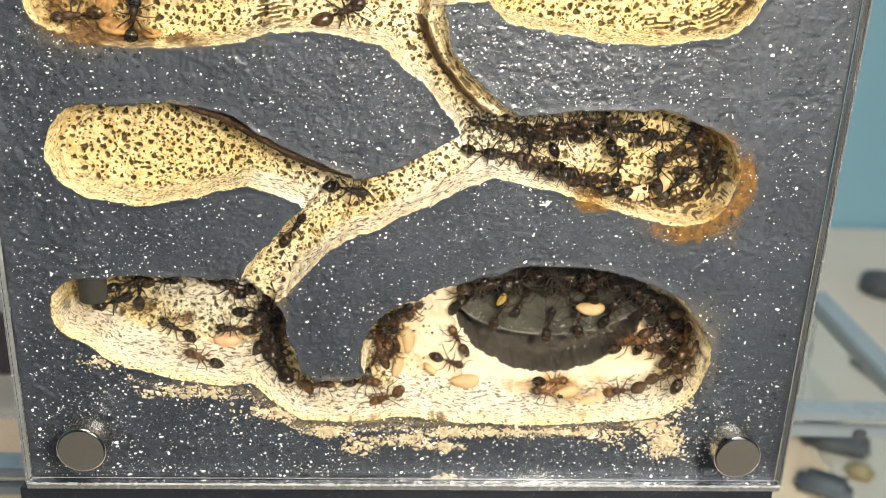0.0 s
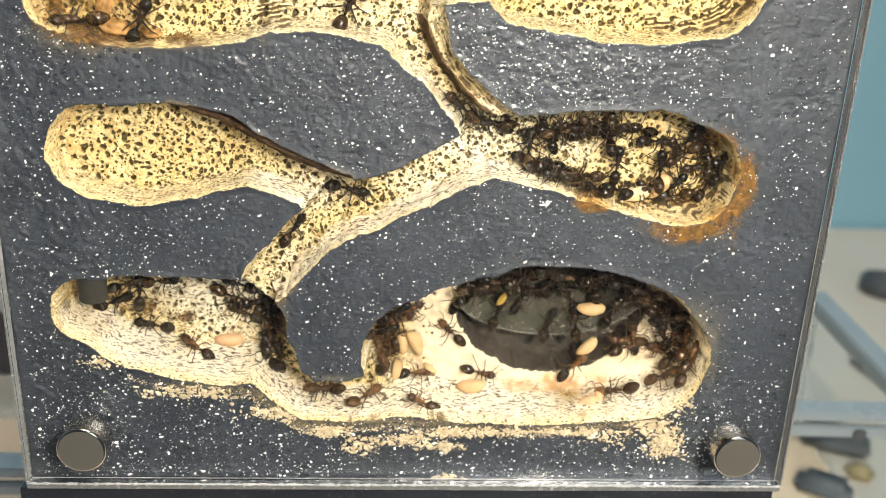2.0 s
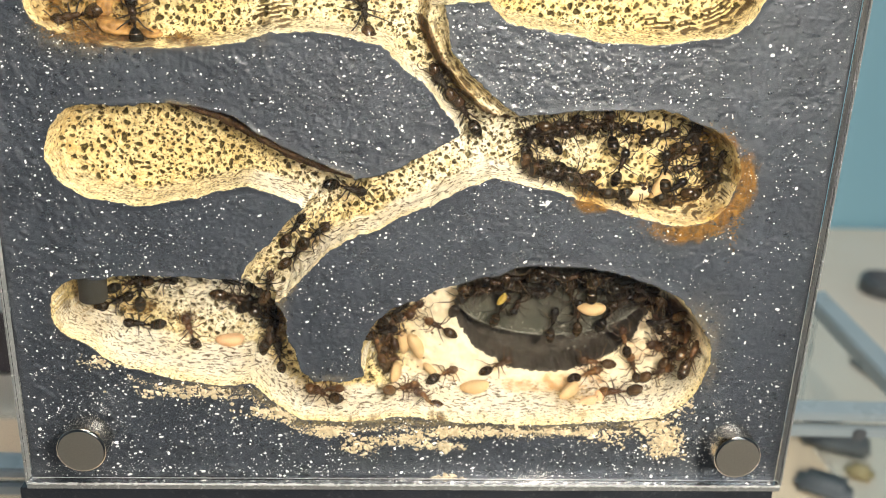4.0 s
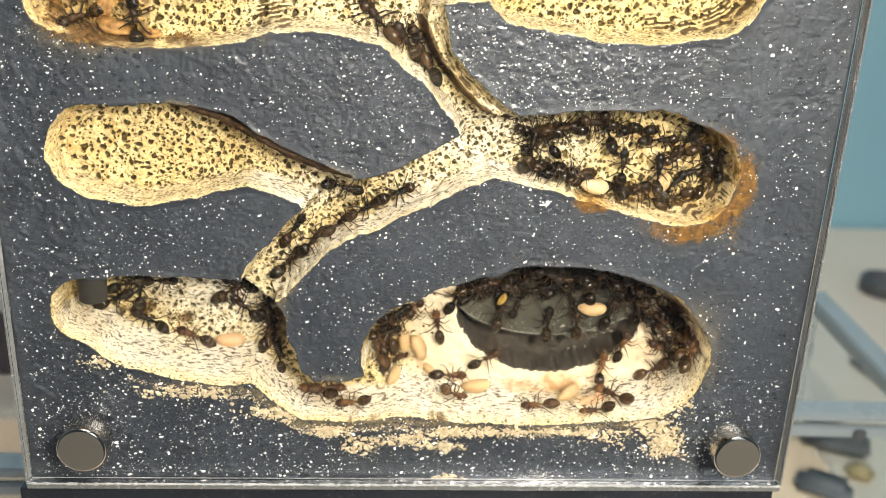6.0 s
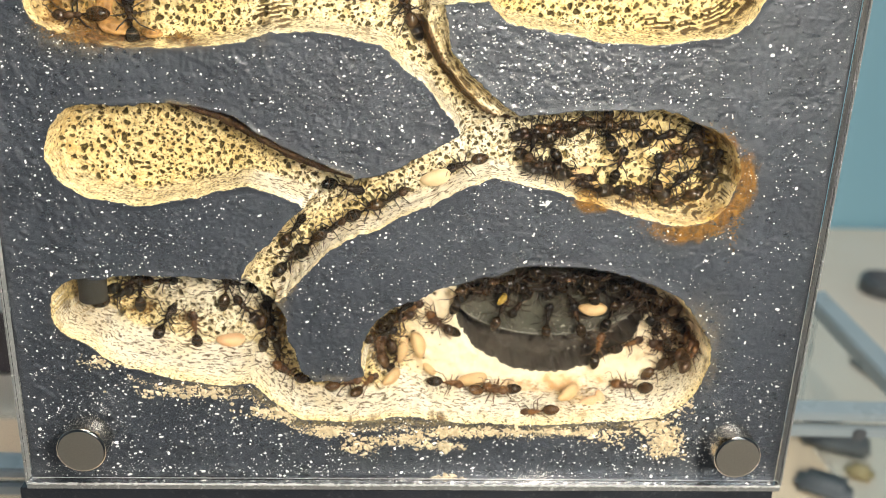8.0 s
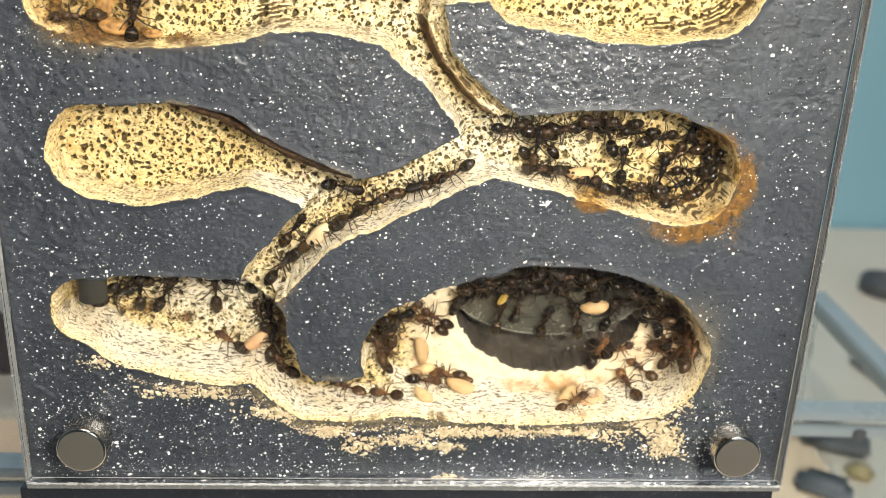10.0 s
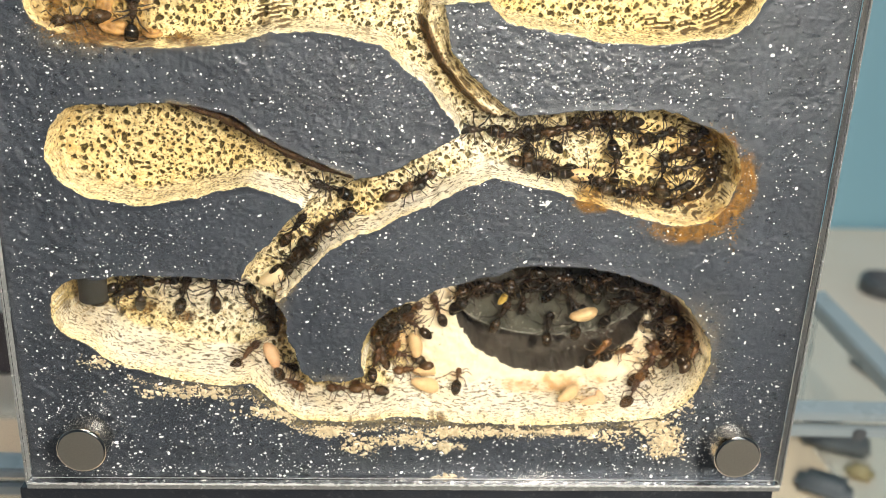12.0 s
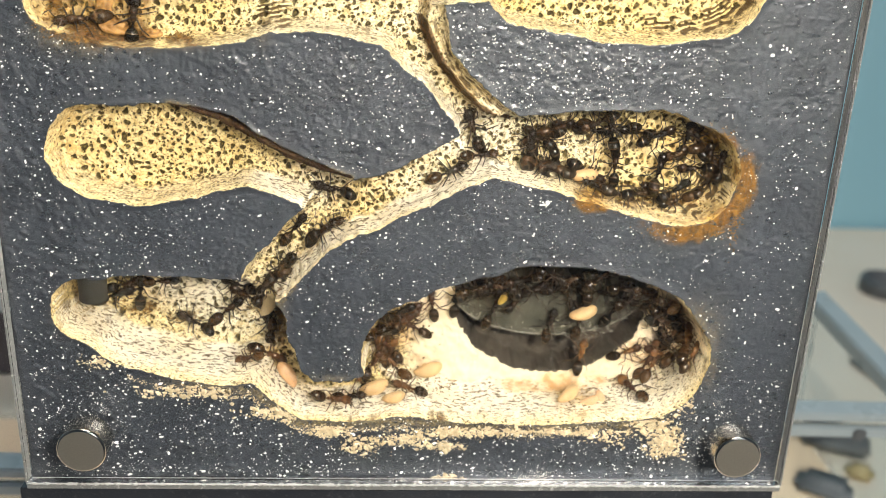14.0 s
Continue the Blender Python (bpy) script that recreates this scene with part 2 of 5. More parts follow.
LIT_TRUNK = shell_material("lit_body_shell", (0.055, 0.022, 0.008), (0.190, 0.085, 0.022), 0.28)
LIT_LIMB = shell_material("lit_leg_shell", (0.060, 0.028, 0.010), (0.19, 0.095, 0.028), 0.30)
COCOON = plain_material("cocoon_silk", (0.47, 0.30, 0.135), (0.60, 0.43, 0.23), 420, 0.6, 0.0001)
SOIL = plain_material("rusty_soil", (0.022, 0.010, 0.003), (0.33, 0.17, 0.028), 1400, 0.9)
PALE = plain_material("pale_cocoon", (0.58, 0.44, 0.25), (0.68, 0.55, 0.35), 500, 0.6, 0.00005)
ORANGE = plain_material("orange_cocoon", (0.55, 0.30, 0.14), (0.70, 0.48, 0.29), 420, 0.5, 0.0001)
FOOD = plain_material("orange_food", (0.14, 0.055, 0.010), (0.56, 0.32, 0.10), 450, 0.6, 0.0002)
YELLOW = plain_material("yellow_crumb", (0.30, 0.19, 0.025), (0.52, 0.37, 0.08), 800, 0.5, 0.0001)
CAPGREY = plain_material("dusty_grey_plastic", (0.045, 0.043, 0.032), (0.092, 0.088, 0.066), 350, 0.7, 0.0001, 0.0, 0.25)
CAPRIM = plain_material("dusty_cap_rim", (0.09, 0.088, 0.070), (0.20, 0.19, 0.16), 900, 0.6, 0.0001)
RUBBLE = plain_material("grey_rubble", (0.13, 0.12, 0.10), (0.30, 0.28, 0.24), 900, 0.8)
TUBE = plain_material("grey_tube_plastic", (0.021, 0.020, 0.016), (0.036, 0.034, 0.028), 300, 0.75)
BLUE = plain_material("blue_wall_paint", (0.36, 0.66, 0.79), (0.42, 0.72, 0.84), 5, 0.8, 0.0001)
TABLE = plain_material("pale_table_laminate", (0.92, 0.79, 0.64), (0.95, 0.83, 0.69), 30, 0.5)
ROOM = plain_material("room_plaster", (0.22, 0.25, 0.30), (0.27, 0.30, 0.34), 3, 0.9)
DARKFLOOR = plain_material("dark_floor", (0.14, 0.14, 0.135), (0.18, 0.18, 0.175), 6, 0.8)
CLEAR_BOX = clear_material("clear_box_plastic", (0.86, 0.92, 0.94), 1.12, 0.08)
SLATE = plain_material("slate_plastic", (0.085, 0.095, 0.105), (0.13, 0.14, 0.15), 60, 0.5)
MAUVE = plain_material("dark_mauve_plastic", (0.085, 0.066, 0.076), (0.12, 0.095, 0.105), 60, 0.5)
AMBER = plain_material("amber_liquid_plastic", (0.50, 0.36, 0.16), (0.60, 0.46, 0.24), 60, 0.4)


# ---- mesh helpers ----
def part(name, bm, mat, parent=None, label="", smooth=True):
    me = bpy.data.meshes.new(name)
    bm.to_mesh(me)
    bm.free()
    me.materials.append(mat)
    if smooth:
        me.polygons.foreach_set("use_smooth", [True] * len(me.polygons))
    ob = new(name, me)
    if parent:
        ob.parent = parent
    return tagged(ob, label)


def box(bm, lo, hi, bevel=0.0):
    r = bmesh.ops.create_cube(bm, size=1)
    lo, hi = Vector(lo), Vector(hi)
    for v in r["verts"]:
        v.co = Vector(lo[i] + (v.co[i] + 0.5) * (hi[i] - lo[i]) for i in range(3))
    if bevel:
        edges = list({e for v in r["verts"] for e in v.link_edges})
        bmesh.ops.bevel(bm, geom=edges, offset=bevel, segments=2, affect="EDGES")


def ball(bm, centre, radii, u=14, v=9, turn=None):
    m = Matrix.Translation(centre) @ (turn or Matrix()) @ Matrix.Diagonal((*radii, 1))
    return bmesh.ops.create_uvsphere(bm, u_segments=u, v_segments=v, radius=1, matrix=m)["verts"]


def tube(bm, points, radii, sides=6):
    """A bent tapering tube along points."""
    rings = []
    pts = [Vector(p) for p in points]
    for i, p in enumerate(pts):
        d = (pts[min(i + 1, len(pts) - 1)] - pts[max(i - 1, 0)]).normalized()
        a = d.orthogonal().normalized()
        b = d.cross(a)
        rings.append([bm.verts.new(p + radii[i] * (math.cos(k * math.tau / sides) * a + math.sin(k * math.tau / sides) * b)) for k in range(sides)])
    for r, s in zip(rings, rings[1:]):
        best = min(range(sides), key=lambda o: sum((r[k].co - s[(k + o) % sides].co).length for k in range(sides)))
        for k in range(sides):
            bm.faces.new((r[k], r[(k + 1) % sides], s[(k + 1 + best) % sides], s[(k + best) % sides]))
    bm.faces.new(rings[0][::-1])
    bm.faces.new(rings[-1])


def lumps(name, spots, mat, seed, parent=None):
    """Many small rough grains in one mesh; spots give (x, y, z, radius) in mm."""
    rng = random.Random(seed)
    verts, faces = [], []
    bm = bmesh.new()
    bmesh.ops.create_icosphere(bm, subdivisions=1, radius=1.0)
    shape, tris = [tuple(v.co) for v in bm.verts], [tuple(v.index for v in f.verts) for f in bm.faces]
    bm.free()
    for x, y, z, r in spots:
        k = len(verts)
        e = Euler((rng.uniform(0, 6), rng.uniform(0, 6), rng.uniform(0, 6))).to_matrix()
        long, lean = rng.uniform(0.7, 1.5), rng.uniform(-0.6, 0.6)
        for p in shape:
            q = e @ Vector(p) * r * rng.uniform(0.45, 1.35)
            q = Vector((q.x * long + q.z * lean, q.y, q.z / long))
            verts.append(((x + q.x) * MM, (y + q.y * 0.5) * MM, (z + q.z) * MM))
        faces += [(a + k, b + k, c + k) for a, b, c in tris]
    me = bpy.data.meshes.new(name)
    me.from_pydata(verts, [], faces)
    me.materials.append(mat)
    ob = new(name, me)
    if parent:
        ob.parent = parent
    return ob


def droplets(name, spots, mat, seed, parent=None):
    """Low round drops of paint on the face, in one mesh; spots give (x, y, z, radius) in mm."""
    rng = random.Random(seed)
    verts, faces = [], []
    for x, y, z, r in spots:
        k = len(verts)
        h, sx, sz, lean = r * rng.uniform(0.09, 0.22), rng.uniform(0.8, 1.7), rng.uniform(0.6, 1.1), rng.uniform(-0.5, 0.5)
        for ring, (q, up) in enumerate(((1.0, 0.0), (0.78, 0.55), (0.42, 0.88))):
            for i in range(7):
                a = i * math.tau / 7
                verts.append(((x + r * q * (sx * math.cos(a) + lean * math.sin(a))) * MM, (y - h * up) * MM, (z + r * q * sz * math.sin(a) * (1 + 0.3 * math.cos(2 * a + 9 * lean))) * MM))
        verts.append((x * MM, (y - h) * MM, z * MM))
        for ring in (0, 1):
            o = k + 7 * ring
            faces += [(o + i, o + (i + 1) % 7, o + 7 + (i + 1) % 7, o + 7 + i) for i in range(7)]
        faces += [(k + 14 + i, k + 14 + (i + 1) % 7, k + 21) for i in range(7)]
    me = bpy.data.meshes.new(name)
    me.from_pydata(verts, [], faces)
    me.materials.append(mat)
    me.polygons.foreach_set("use_smooth", [True] * len(me.polygons))
    ob = new(name, me)
    if parent:
        ob.parent = parent
    return ob


# ---- the carved block ----
# galleries as chains of (x, z, half-width) in mm on the block's face
GALLERIES = {
    "top_gallery": [(-47.1, 75.4, 6.5), (-42.0, 75.4, 7.6), (-35.4, 75.6, 7.9), (-26.5, 76.1, 7.4), (-21.3, 76.6, 6.5), (-16.1, 76.8, 6.4), (-10.1, 76.4, 6.6), (-4.8, 74.9, 6.0)],
    "top_right": [(7.9, 78.7, 3.1), (13.3, 78.3, 6.0), (19.4, 77.8, 6.7), (25.6, 77.8, 7.7), (34.1, 78.1, 7.9), (39.3, 78.8, 7.8)],
    "top_link": [(-4.1, 77.2, 4.5), (2.6, 78.6, 3.9), (7.9, 78.7, 3.8)],
    "upper_shaft": [(-4.0, 73.5, 5.0), (-2.0, 69.3, 2.9), (1.1, 65.3, 2.0), (3.4, 62.5, 1.9), (5.4, 60.4, 2.0), (7.2, 58.3, 2.4), (9.6, 55.9, 3.9)],
    "shaft_bank": [(0.6, 73.4, 2.2), (1.5, 71.6, 1.5), (1.9, 69.7, 1.5), (3.0, 67.2, 1.5), (4.6, 65.1, 1.5), (6.5, 63.1, 1.5), (8.7, 61.1, 1.5), (10.9, 59.6, 1.4), (13.0, 58.6, 1.2)],
    "right_chamber": [(9.2, 54.9, 4.1), (17.3, 54.6, 5.5), (25.5, 54.0, 6.7), (33.1, 53.0, 8.0), (38.8, 51.3, 7.7)],
    "crossing": [(8.0, 53.8, 3.8), (3.5, 51.2, 3.6), (-1.9, 48.4, 3.5), (-7.2, 46.1, 4.0), (-12.4, 44.0, 4.1)],
    "left_chamber": [(-45.7, 52.9, 6.7), (-40.0, 52.5, 7.4), (-34.5, 53.1, 7.1), (-29.0, 53.4, 5.8), (-23.6, 52.0, 3.7), (-17.6, 49.6, 3.5), (-11.6, 46.8, 3.5)],
    "lower_shaft": [(-13.3, 43.3, 3.8), (-16.6, 40.4, 3.6), (-19.9, 36.8, 3.6), (-22.7, 33.4, 3.5)],
    "low_left": [(-49.2, 28.6, 5.1), (-42.8, 26.9, 7.5), (-35.3, 25.6, 8.5), (-28.2, 25.0, 8.8)],
    "channel": [(-22.8, 20.5, 4.8), (-20.3, 16.6, 3.3), (-16.5, 13.9, 3.5), (-11.2, 13.5, 3.4), (-6.4, 14.6, 4.0), (0.5, 16.5, 5.6)],
    "big_chamber": [(1.8, 20.8, 10.1), (9.2, 22.1, 12.2), (17.9, 23.2, 13.5), (26.7, 23.3, 13.2), (33.0, 22.4, 11.9), (35.8, 21.3, 10.3)],
}
WIDTH = {"top_gallery": 1.5, "top_right": 1.5, "top_link": 1.5, "left_chamber": 1.6, "upper_shaft": 1.6, "shaft_bank": 2.6, "right_chamber": 1.8, "crossing": 1.8}
DEPTH = {"big_chamber": 12.0, "low_left": 11.5, "channel": 9.0, "top_link": 5.0, "top_gallery": 6.0, "top_right": 6.0, "upper_shaft": 6.0, "shaft_bank": 2.6, "right_chamber": 6.5,
         "crossing": 6.0, "left_chamber": 6.0, "lower_shaft": 6.5}
# a narrow shelf under the left chamber's roof, added to carry the dark brown band
ROOF_SHELF = [(-35.0, 60.0, 0.3), (-32.5, 59.3, 0.5), (-29.5, 58.3, 0.55), (-26.0, 56.7, 0.6), (-22.0, 54.6, 0.6), (-18.2, 52.6, 0.6), (-14.2, 51.0, 0.55), (-10.1, 50.0, 0.3)]
STEP = 0.14
X0, X1, Z0, Z1 = -59.8, 59.8, -1.0, 84.0


TABLES = {}


def field(x, z, cell, seed):
    """Smooth value noise between -1 and 1 over the block's face; cell in mm."""
    if seed not in TABLES:
        TABLES[seed] = np.random.default_rng(seed).uniform(-1, 1, (256, 256))
    table = TABLES[seed]
    u, v = x / cell + 100.0, z / cell + 100.0
    i, j = np.floor(u).astype(int), np.floor(v).astype(int)
    f, g = u - i, v - j
    f, g = f * f * (3 - 2 * f), g * g * (3 - 2 * g)
    a, b = table[i % 256, j % 256], table[(i + 1) % 256, j % 256]
    c, d = table[i % 256, (j + 1) % 256], table[(i + 1) % 256, (j + 1) % 256]
    return (a * (1 - f) + b * f) * (1 - g) + (c * (1 - f) + d * f) * g


def inside(x, z, chain):
    """How far a place lies inside a gallery, in mm (negative outside)."""
    best = np.full(x.shape, -1e3)
    for (ax, az, ar), (bx, bz, br) in zip(chain, chain[1:]):
        dx, dz = bx - ax, bz - az
        t = np.clip(((x - ax) * dx + (z - az) * dz) / (dx * dx + dz * dz), 0, 1)
        best = np.maximum(best, ar + t * (br - ar) - np.hypot(x - ax - t * dx, z - az - t * dz))
    return best


def sill_at(x, z):
    """How far a place lies behind the sill at the lower shaft's foot, in mm."""
    return np.minimum(inside(x, z, [(-19.9, 36.8, 3.8), (-25.5, 30.4, 4.4)]), 0.62 * x + 0.78 * z - 7.75)


def carve(x, z, rough):
    """Distance inside the galleries and depth of the stone, both in mm, where galleries flow into one another."""
    cut, depth = np.full(x.shape, -1e3), np.zeros(x.shape)
    for name, chain in GALLERIES.items():
        s = inside(x, z, chain) + rough
        d = DEPTH.get(name, 10.0) * np.sqrt(1 - (1 - np.clip(s / WIDTH.get(name, 2.2), 0, 1)) ** 2)
        k = 2.4 * np.clip(np.minimum(d, depth) / 3.0, 0, 1) + 1e-6
        h = np.clip(1 - np.abs(d - depth) / k, 0, 1)
        depth = np.maximum(d, depth) + h * h * k * 0.25
        cut = np.maximum(cut, s)
    # the lower shaft's floor ends in a straight sill above the deep chamber
    sill = sill_at(x, z) + 0.5 * rough
    depth = np.where(sill > 0, np.minimum(depth, 6.4 + 5.5 * np.clip(1 - sill / 0.4, 0, 1)), depth)
    s = inside(x, z, ROOF_SHELF) + 0.6 * rough
    cut = np.maximum(cut, s)
    shelf = 0.5 + 1.2 * np.clip((cut - s) / 1.2, 0, 1)
    depth = np.where(s > 0, np.minimum(np.maximum(depth, 0.3), shelf), depth)
    return cut, np.minimum(depth, 12.2)


def soil_at(x, z):
    """Where rusty soil was smeared out of the damp chamber and the top one."""
    d = inside(x, z, GALLERIES["right_chamber"])
    s = np.clip(1.25 - np.abs(d + 0.9) / np.where(d > -0.9, 1.4, 2.6), 0, 1) * np.clip((x - 29) / 9, 0, 1) * np.clip((57.5 - z) / 4, 0, 1)
    s = np.maximum(s, 0.95 * np.exp(-(((x - 25.5) / 3.4) ** 2 + ((z - 46.8) / 1.7) ** 2) ** 1.5))
    s = np.maximum(s, 1.0 * np.exp(-(((x - 43.2) / 2.8) ** 2 + ((z - 55.8) / 2.4) ** 2) ** 1.5))
    s = np.maximum(s, 0.22 * np.clip(d / 2, 0, 1) * np.clip((x - 30) / 9, 0, 1))
    s = np.maximum(s, 0.6 * np.exp(-(((x - 41.5) / 2.5) ** 2 + ((z - 16.5) / 1.2) ** 2)))
    s = np.maximum(s, 0.85 * np.exp(-(((x + 44.5) / 9.0) ** 2 + ((z - 72.5) / 5.5) ** 2) ** 2))
    s = np.maximum(s, 0.42 * np.exp(-(((x + 40.0) / 6.0) ** 2 + ((z - 25.5) / 2.2) ** 2)))
    s = np.maximum(s, 0.38 * np.exp(-(((x + 28.0) / 4.0) ** 2 + ((z - 24.0) / 2.0) ** 2)))
    s = np.maximum(s, 0.72 * np.exp(-(((x - 25.5) / 6.5) ** 2 + ((z - 10.9) / 1.1) ** 2)))
    s = np.maximum(s, 0.9 * np.exp(-(((x + 43.0) / 6.0) ** 2 + ((z - 69.5) / 2.2) ** 2) ** 1.5))
    return s


def stain_shade_at(x, z):
    """Dark brown colouring: bands in the upper shaft and along the left chamber's roof shelf, wall patches, the sill's
    edge.
    """
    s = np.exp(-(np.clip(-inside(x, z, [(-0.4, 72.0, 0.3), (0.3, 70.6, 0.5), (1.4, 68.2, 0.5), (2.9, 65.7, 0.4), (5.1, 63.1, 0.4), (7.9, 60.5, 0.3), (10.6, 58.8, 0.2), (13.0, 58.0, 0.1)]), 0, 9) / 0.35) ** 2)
    low = np.maximum(inside(x, z, GALLERIES["big_chamber"]), np.maximum(inside(x, z, GALLERIES["channel"]), inside(x, z, GALLERIES["low_left"])))
    # olive-brown band on the paint, just outside the low chambers' lower rims
    s = np.maximum(s, np.exp(-((low + 0.9) / 0.75) ** 4) * np.clip((18.5 - z) / 2, 0, 1) * np.clip((42 - x) / 3, 0, 1) * np.clip((x + 42) / 12, 0, 1))
    for cx, cz, sx, sz, k in ((-21.8, 23.5, 1.5, 5.5, 0.80), (-43.5, 23.9, 3.0, 1.5, 0.72), (-38.0, 22.5, 4.0, 1.2, 0.66), (-52.5, 27.5, 1.5, 2.5, 0.55), (-45.5, 30.4, 3.5, 1.2, 0.85),
                              (-45.5, 68.8, 5.0, 1.9, 1.0), (-40.0, 68.4, 4.0, 1.3, 1.0), (-33.0, 68.2, 4.5, 0.7, 0.8), (-51.0, 72.0, 1.5, 3.0, 0.7), (-22.0, 71.0, 1.2, 2.5, 0.50), (43.5, 53.5, 1.5, 3.0, 0.45), (43.5, 25.0, 3.0, 5.0, 0.9), (46.5, 20.0, 1.2, 3.0, 0.55), (-5.2, 19.5, 1.8, 4.5, 0.8), (-20.8, 30.5, 1.2, 3.0, 0.6)):
        s = np.maximum(s, k * np.exp(-(((x - cx) / sx) ** 2 + ((z - cz) / sz) ** 2)))
    # shadow under the sill's edge, painted as a thin dark line
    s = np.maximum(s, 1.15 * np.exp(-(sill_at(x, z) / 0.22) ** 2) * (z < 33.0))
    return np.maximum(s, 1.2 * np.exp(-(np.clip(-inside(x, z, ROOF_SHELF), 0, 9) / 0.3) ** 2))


def strata_at(x, z):
    """Fine cutter lines that run round the galleries' ends and along the shaft."""
    s = np.zeros(x.shape)
    wave = 1.1 * field(x, z, 1.6, 51) + 0.5 * field(x, z, 0.7, 52)
    for name, cx, cz, sx, sz, k in (("top_right", 38.5, 76.0, 8.0, 7.0, 1.0), ("top_gallery", -21.5, 72.0, 3.0, 4.0, 1.0), ("shaft_bank", 6.0, 65.5, 7.0, 8.0, 1.0), ("right_chamber", 42.0, 50.0, 7.0, 8.0, 1.2),
                                    ("left_chamber", -48.0, 53.0, 5.0, 7.0, 0.3), ("low_left", -50.0, 27.0, 5.0, 5.0, 0.5), ("right_chamber", 32.0, 46.5, 8.0, 1.6, 0.8), ("crossing", 0.0, 46.0, 9.0, 2.5, 0.2)):
        d = inside(x, z, GALLERIES[name])
        here = k * np.exp(-(((x - cx) / sx) ** 2 + ((z - cz) / sz) ** 2) ** 2) * np.clip((4.2 - d) / 1.5, 0, 1) * (d > 0.15)
        s = np.maximum(s, here * np.clip(0.5 + 0.9 * np.sin(d * math.tau / 0.62 + 2.0 * wave), 0, 1))
    return s * np.clip(0.55 + field(x, z, 1.2, 53), 0, 1)


def carved_face(parent):
    xs, zs = np.arange(X0, X1 + 1e-6, STEP), np.arange(Z0, Z1 + 1e-6, STEP)
    x, z = np.meshgrid(xs, zs)
    rough = 0.26 * field(x, z, 3.1, 1) + 0.14 * field(x, z, 1.1, 2) + 0.11 * field(x, z, 0.5, 3)
    cut, depth = carve(x, z, rough)
    # grid corners near an edge slide onto it, so that the rims run smooth
    gz, gx = np.gradient(cut, STEP)
    near = (np.abs(cut) < 0.6 * STEP) & (np.abs(gx) + np.abs(gz) > 0.3)
    g2 = gx * gx + gz * gz + 1e-9
    x = np.where(near, x - np.clip(cut * gx / g2, -STEP, STEP) * 0.9, x)
    z = np.where(near, z - np.clip(cut * gz / g2, -STEP, STEP) * 0.9, z)
    depth = np.where(near, 0.0, depth)
    cut = np.where(near, 0.0, cut)
    # the dark hole behind the big chamber
    hole = 1 - np.hypot((x - 22.8) / 15.8, (z - 26.0) / np.where(z < 26.0, 13.1, 12.0)) + 0.03 * field(x, z, 2.0, 5) + 0.02 * field(x, z, 0.7, 6)
    deep = (hole > 0) & (depth > 8)
    depth = depth + np.where(deep, 6.0 * np.clip(hole / 0.05, 0, 1), 0)
    slope = np.gradient(depth, STEP, axis=0)
    wall = np.clip((np.hypot(slope, np.gradient(depth, STEP, axis=1)) - 0.45) / 0.8, 0, 1) * (cut > 0) * ~deep
    # mask of slopes that face up, whitened as dusty and brightly lit
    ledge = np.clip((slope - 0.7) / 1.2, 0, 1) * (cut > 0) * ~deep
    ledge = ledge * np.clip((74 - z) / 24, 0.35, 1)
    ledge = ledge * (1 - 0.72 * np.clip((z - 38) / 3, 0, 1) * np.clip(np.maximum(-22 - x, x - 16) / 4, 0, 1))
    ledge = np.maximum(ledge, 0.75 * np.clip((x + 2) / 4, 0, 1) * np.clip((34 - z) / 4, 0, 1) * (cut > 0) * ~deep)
    # low left back wall lightened by colour against the roof's shadow
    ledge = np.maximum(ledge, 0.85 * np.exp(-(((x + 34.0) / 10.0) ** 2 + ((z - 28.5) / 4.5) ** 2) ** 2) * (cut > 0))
    plaster = np.clip((x + 2) / 4, 0, 1) * np.clip((34 - z) / 4, 0, 1) * (cut > 0) * np.clip(1.4 - slope, 0, 1)
    # paler stone where the ways meet
    pale = np.zeros(x.shape)
    for cx, cz, sx, sz, k in ((8.0, 55.5, 9.0, 6.0, 1.0), (1.0, 49.0, 8.0, 4.0, 0.8), (-16.0, 47.0, 5.0, 4.0, 0.9), (-20.0, 35.0, 5.0, 4.0, 0.5), (-6.0, 72.0, 9.0, 5.0, 0.6), (0.0, 66.0, 4.0, 5.0, 0.6), (24.0, 54.0, 7.0, 4.0, 0.6), (-30.0, 24.0, 9.0, 5.0, 0.8)):
        pale = np.maximum(pale, k * np.exp(-(((x - cx) / sx) ** 2 + ((z - cz) / sz) ** 2)))
    # ochre dampness of the chambers' ends
    ochre = np.zeros(x.shape)
    for cx, cz, sx, sz, k in ((36.0, 50.0, 11.0, 9.0, 0.95), (-48.0, 53.0, 7.0, 8.0, 0.8), (-36.0, 53.5, 9.0, 6.0, 0.35), (36.0, 78.0, 10.0, 7.0, 0.45), (-46.0, 75.0, 9.0, 8.0, 0.6), (44.0, 20.0, 3.0, 6.0, 0.35), (-50.0, 27.0, 5.0, 4.0, 0.4)):
        ochre = np.maximum(ochre, k * np.exp(-(((x - cx) / sx) ** 2 + ((z - cz) / sz) ** 2) ** 2) * (cut > 0))
    # peach smears of chewed food behind the brood
    peach = np.zeros(x.shape)
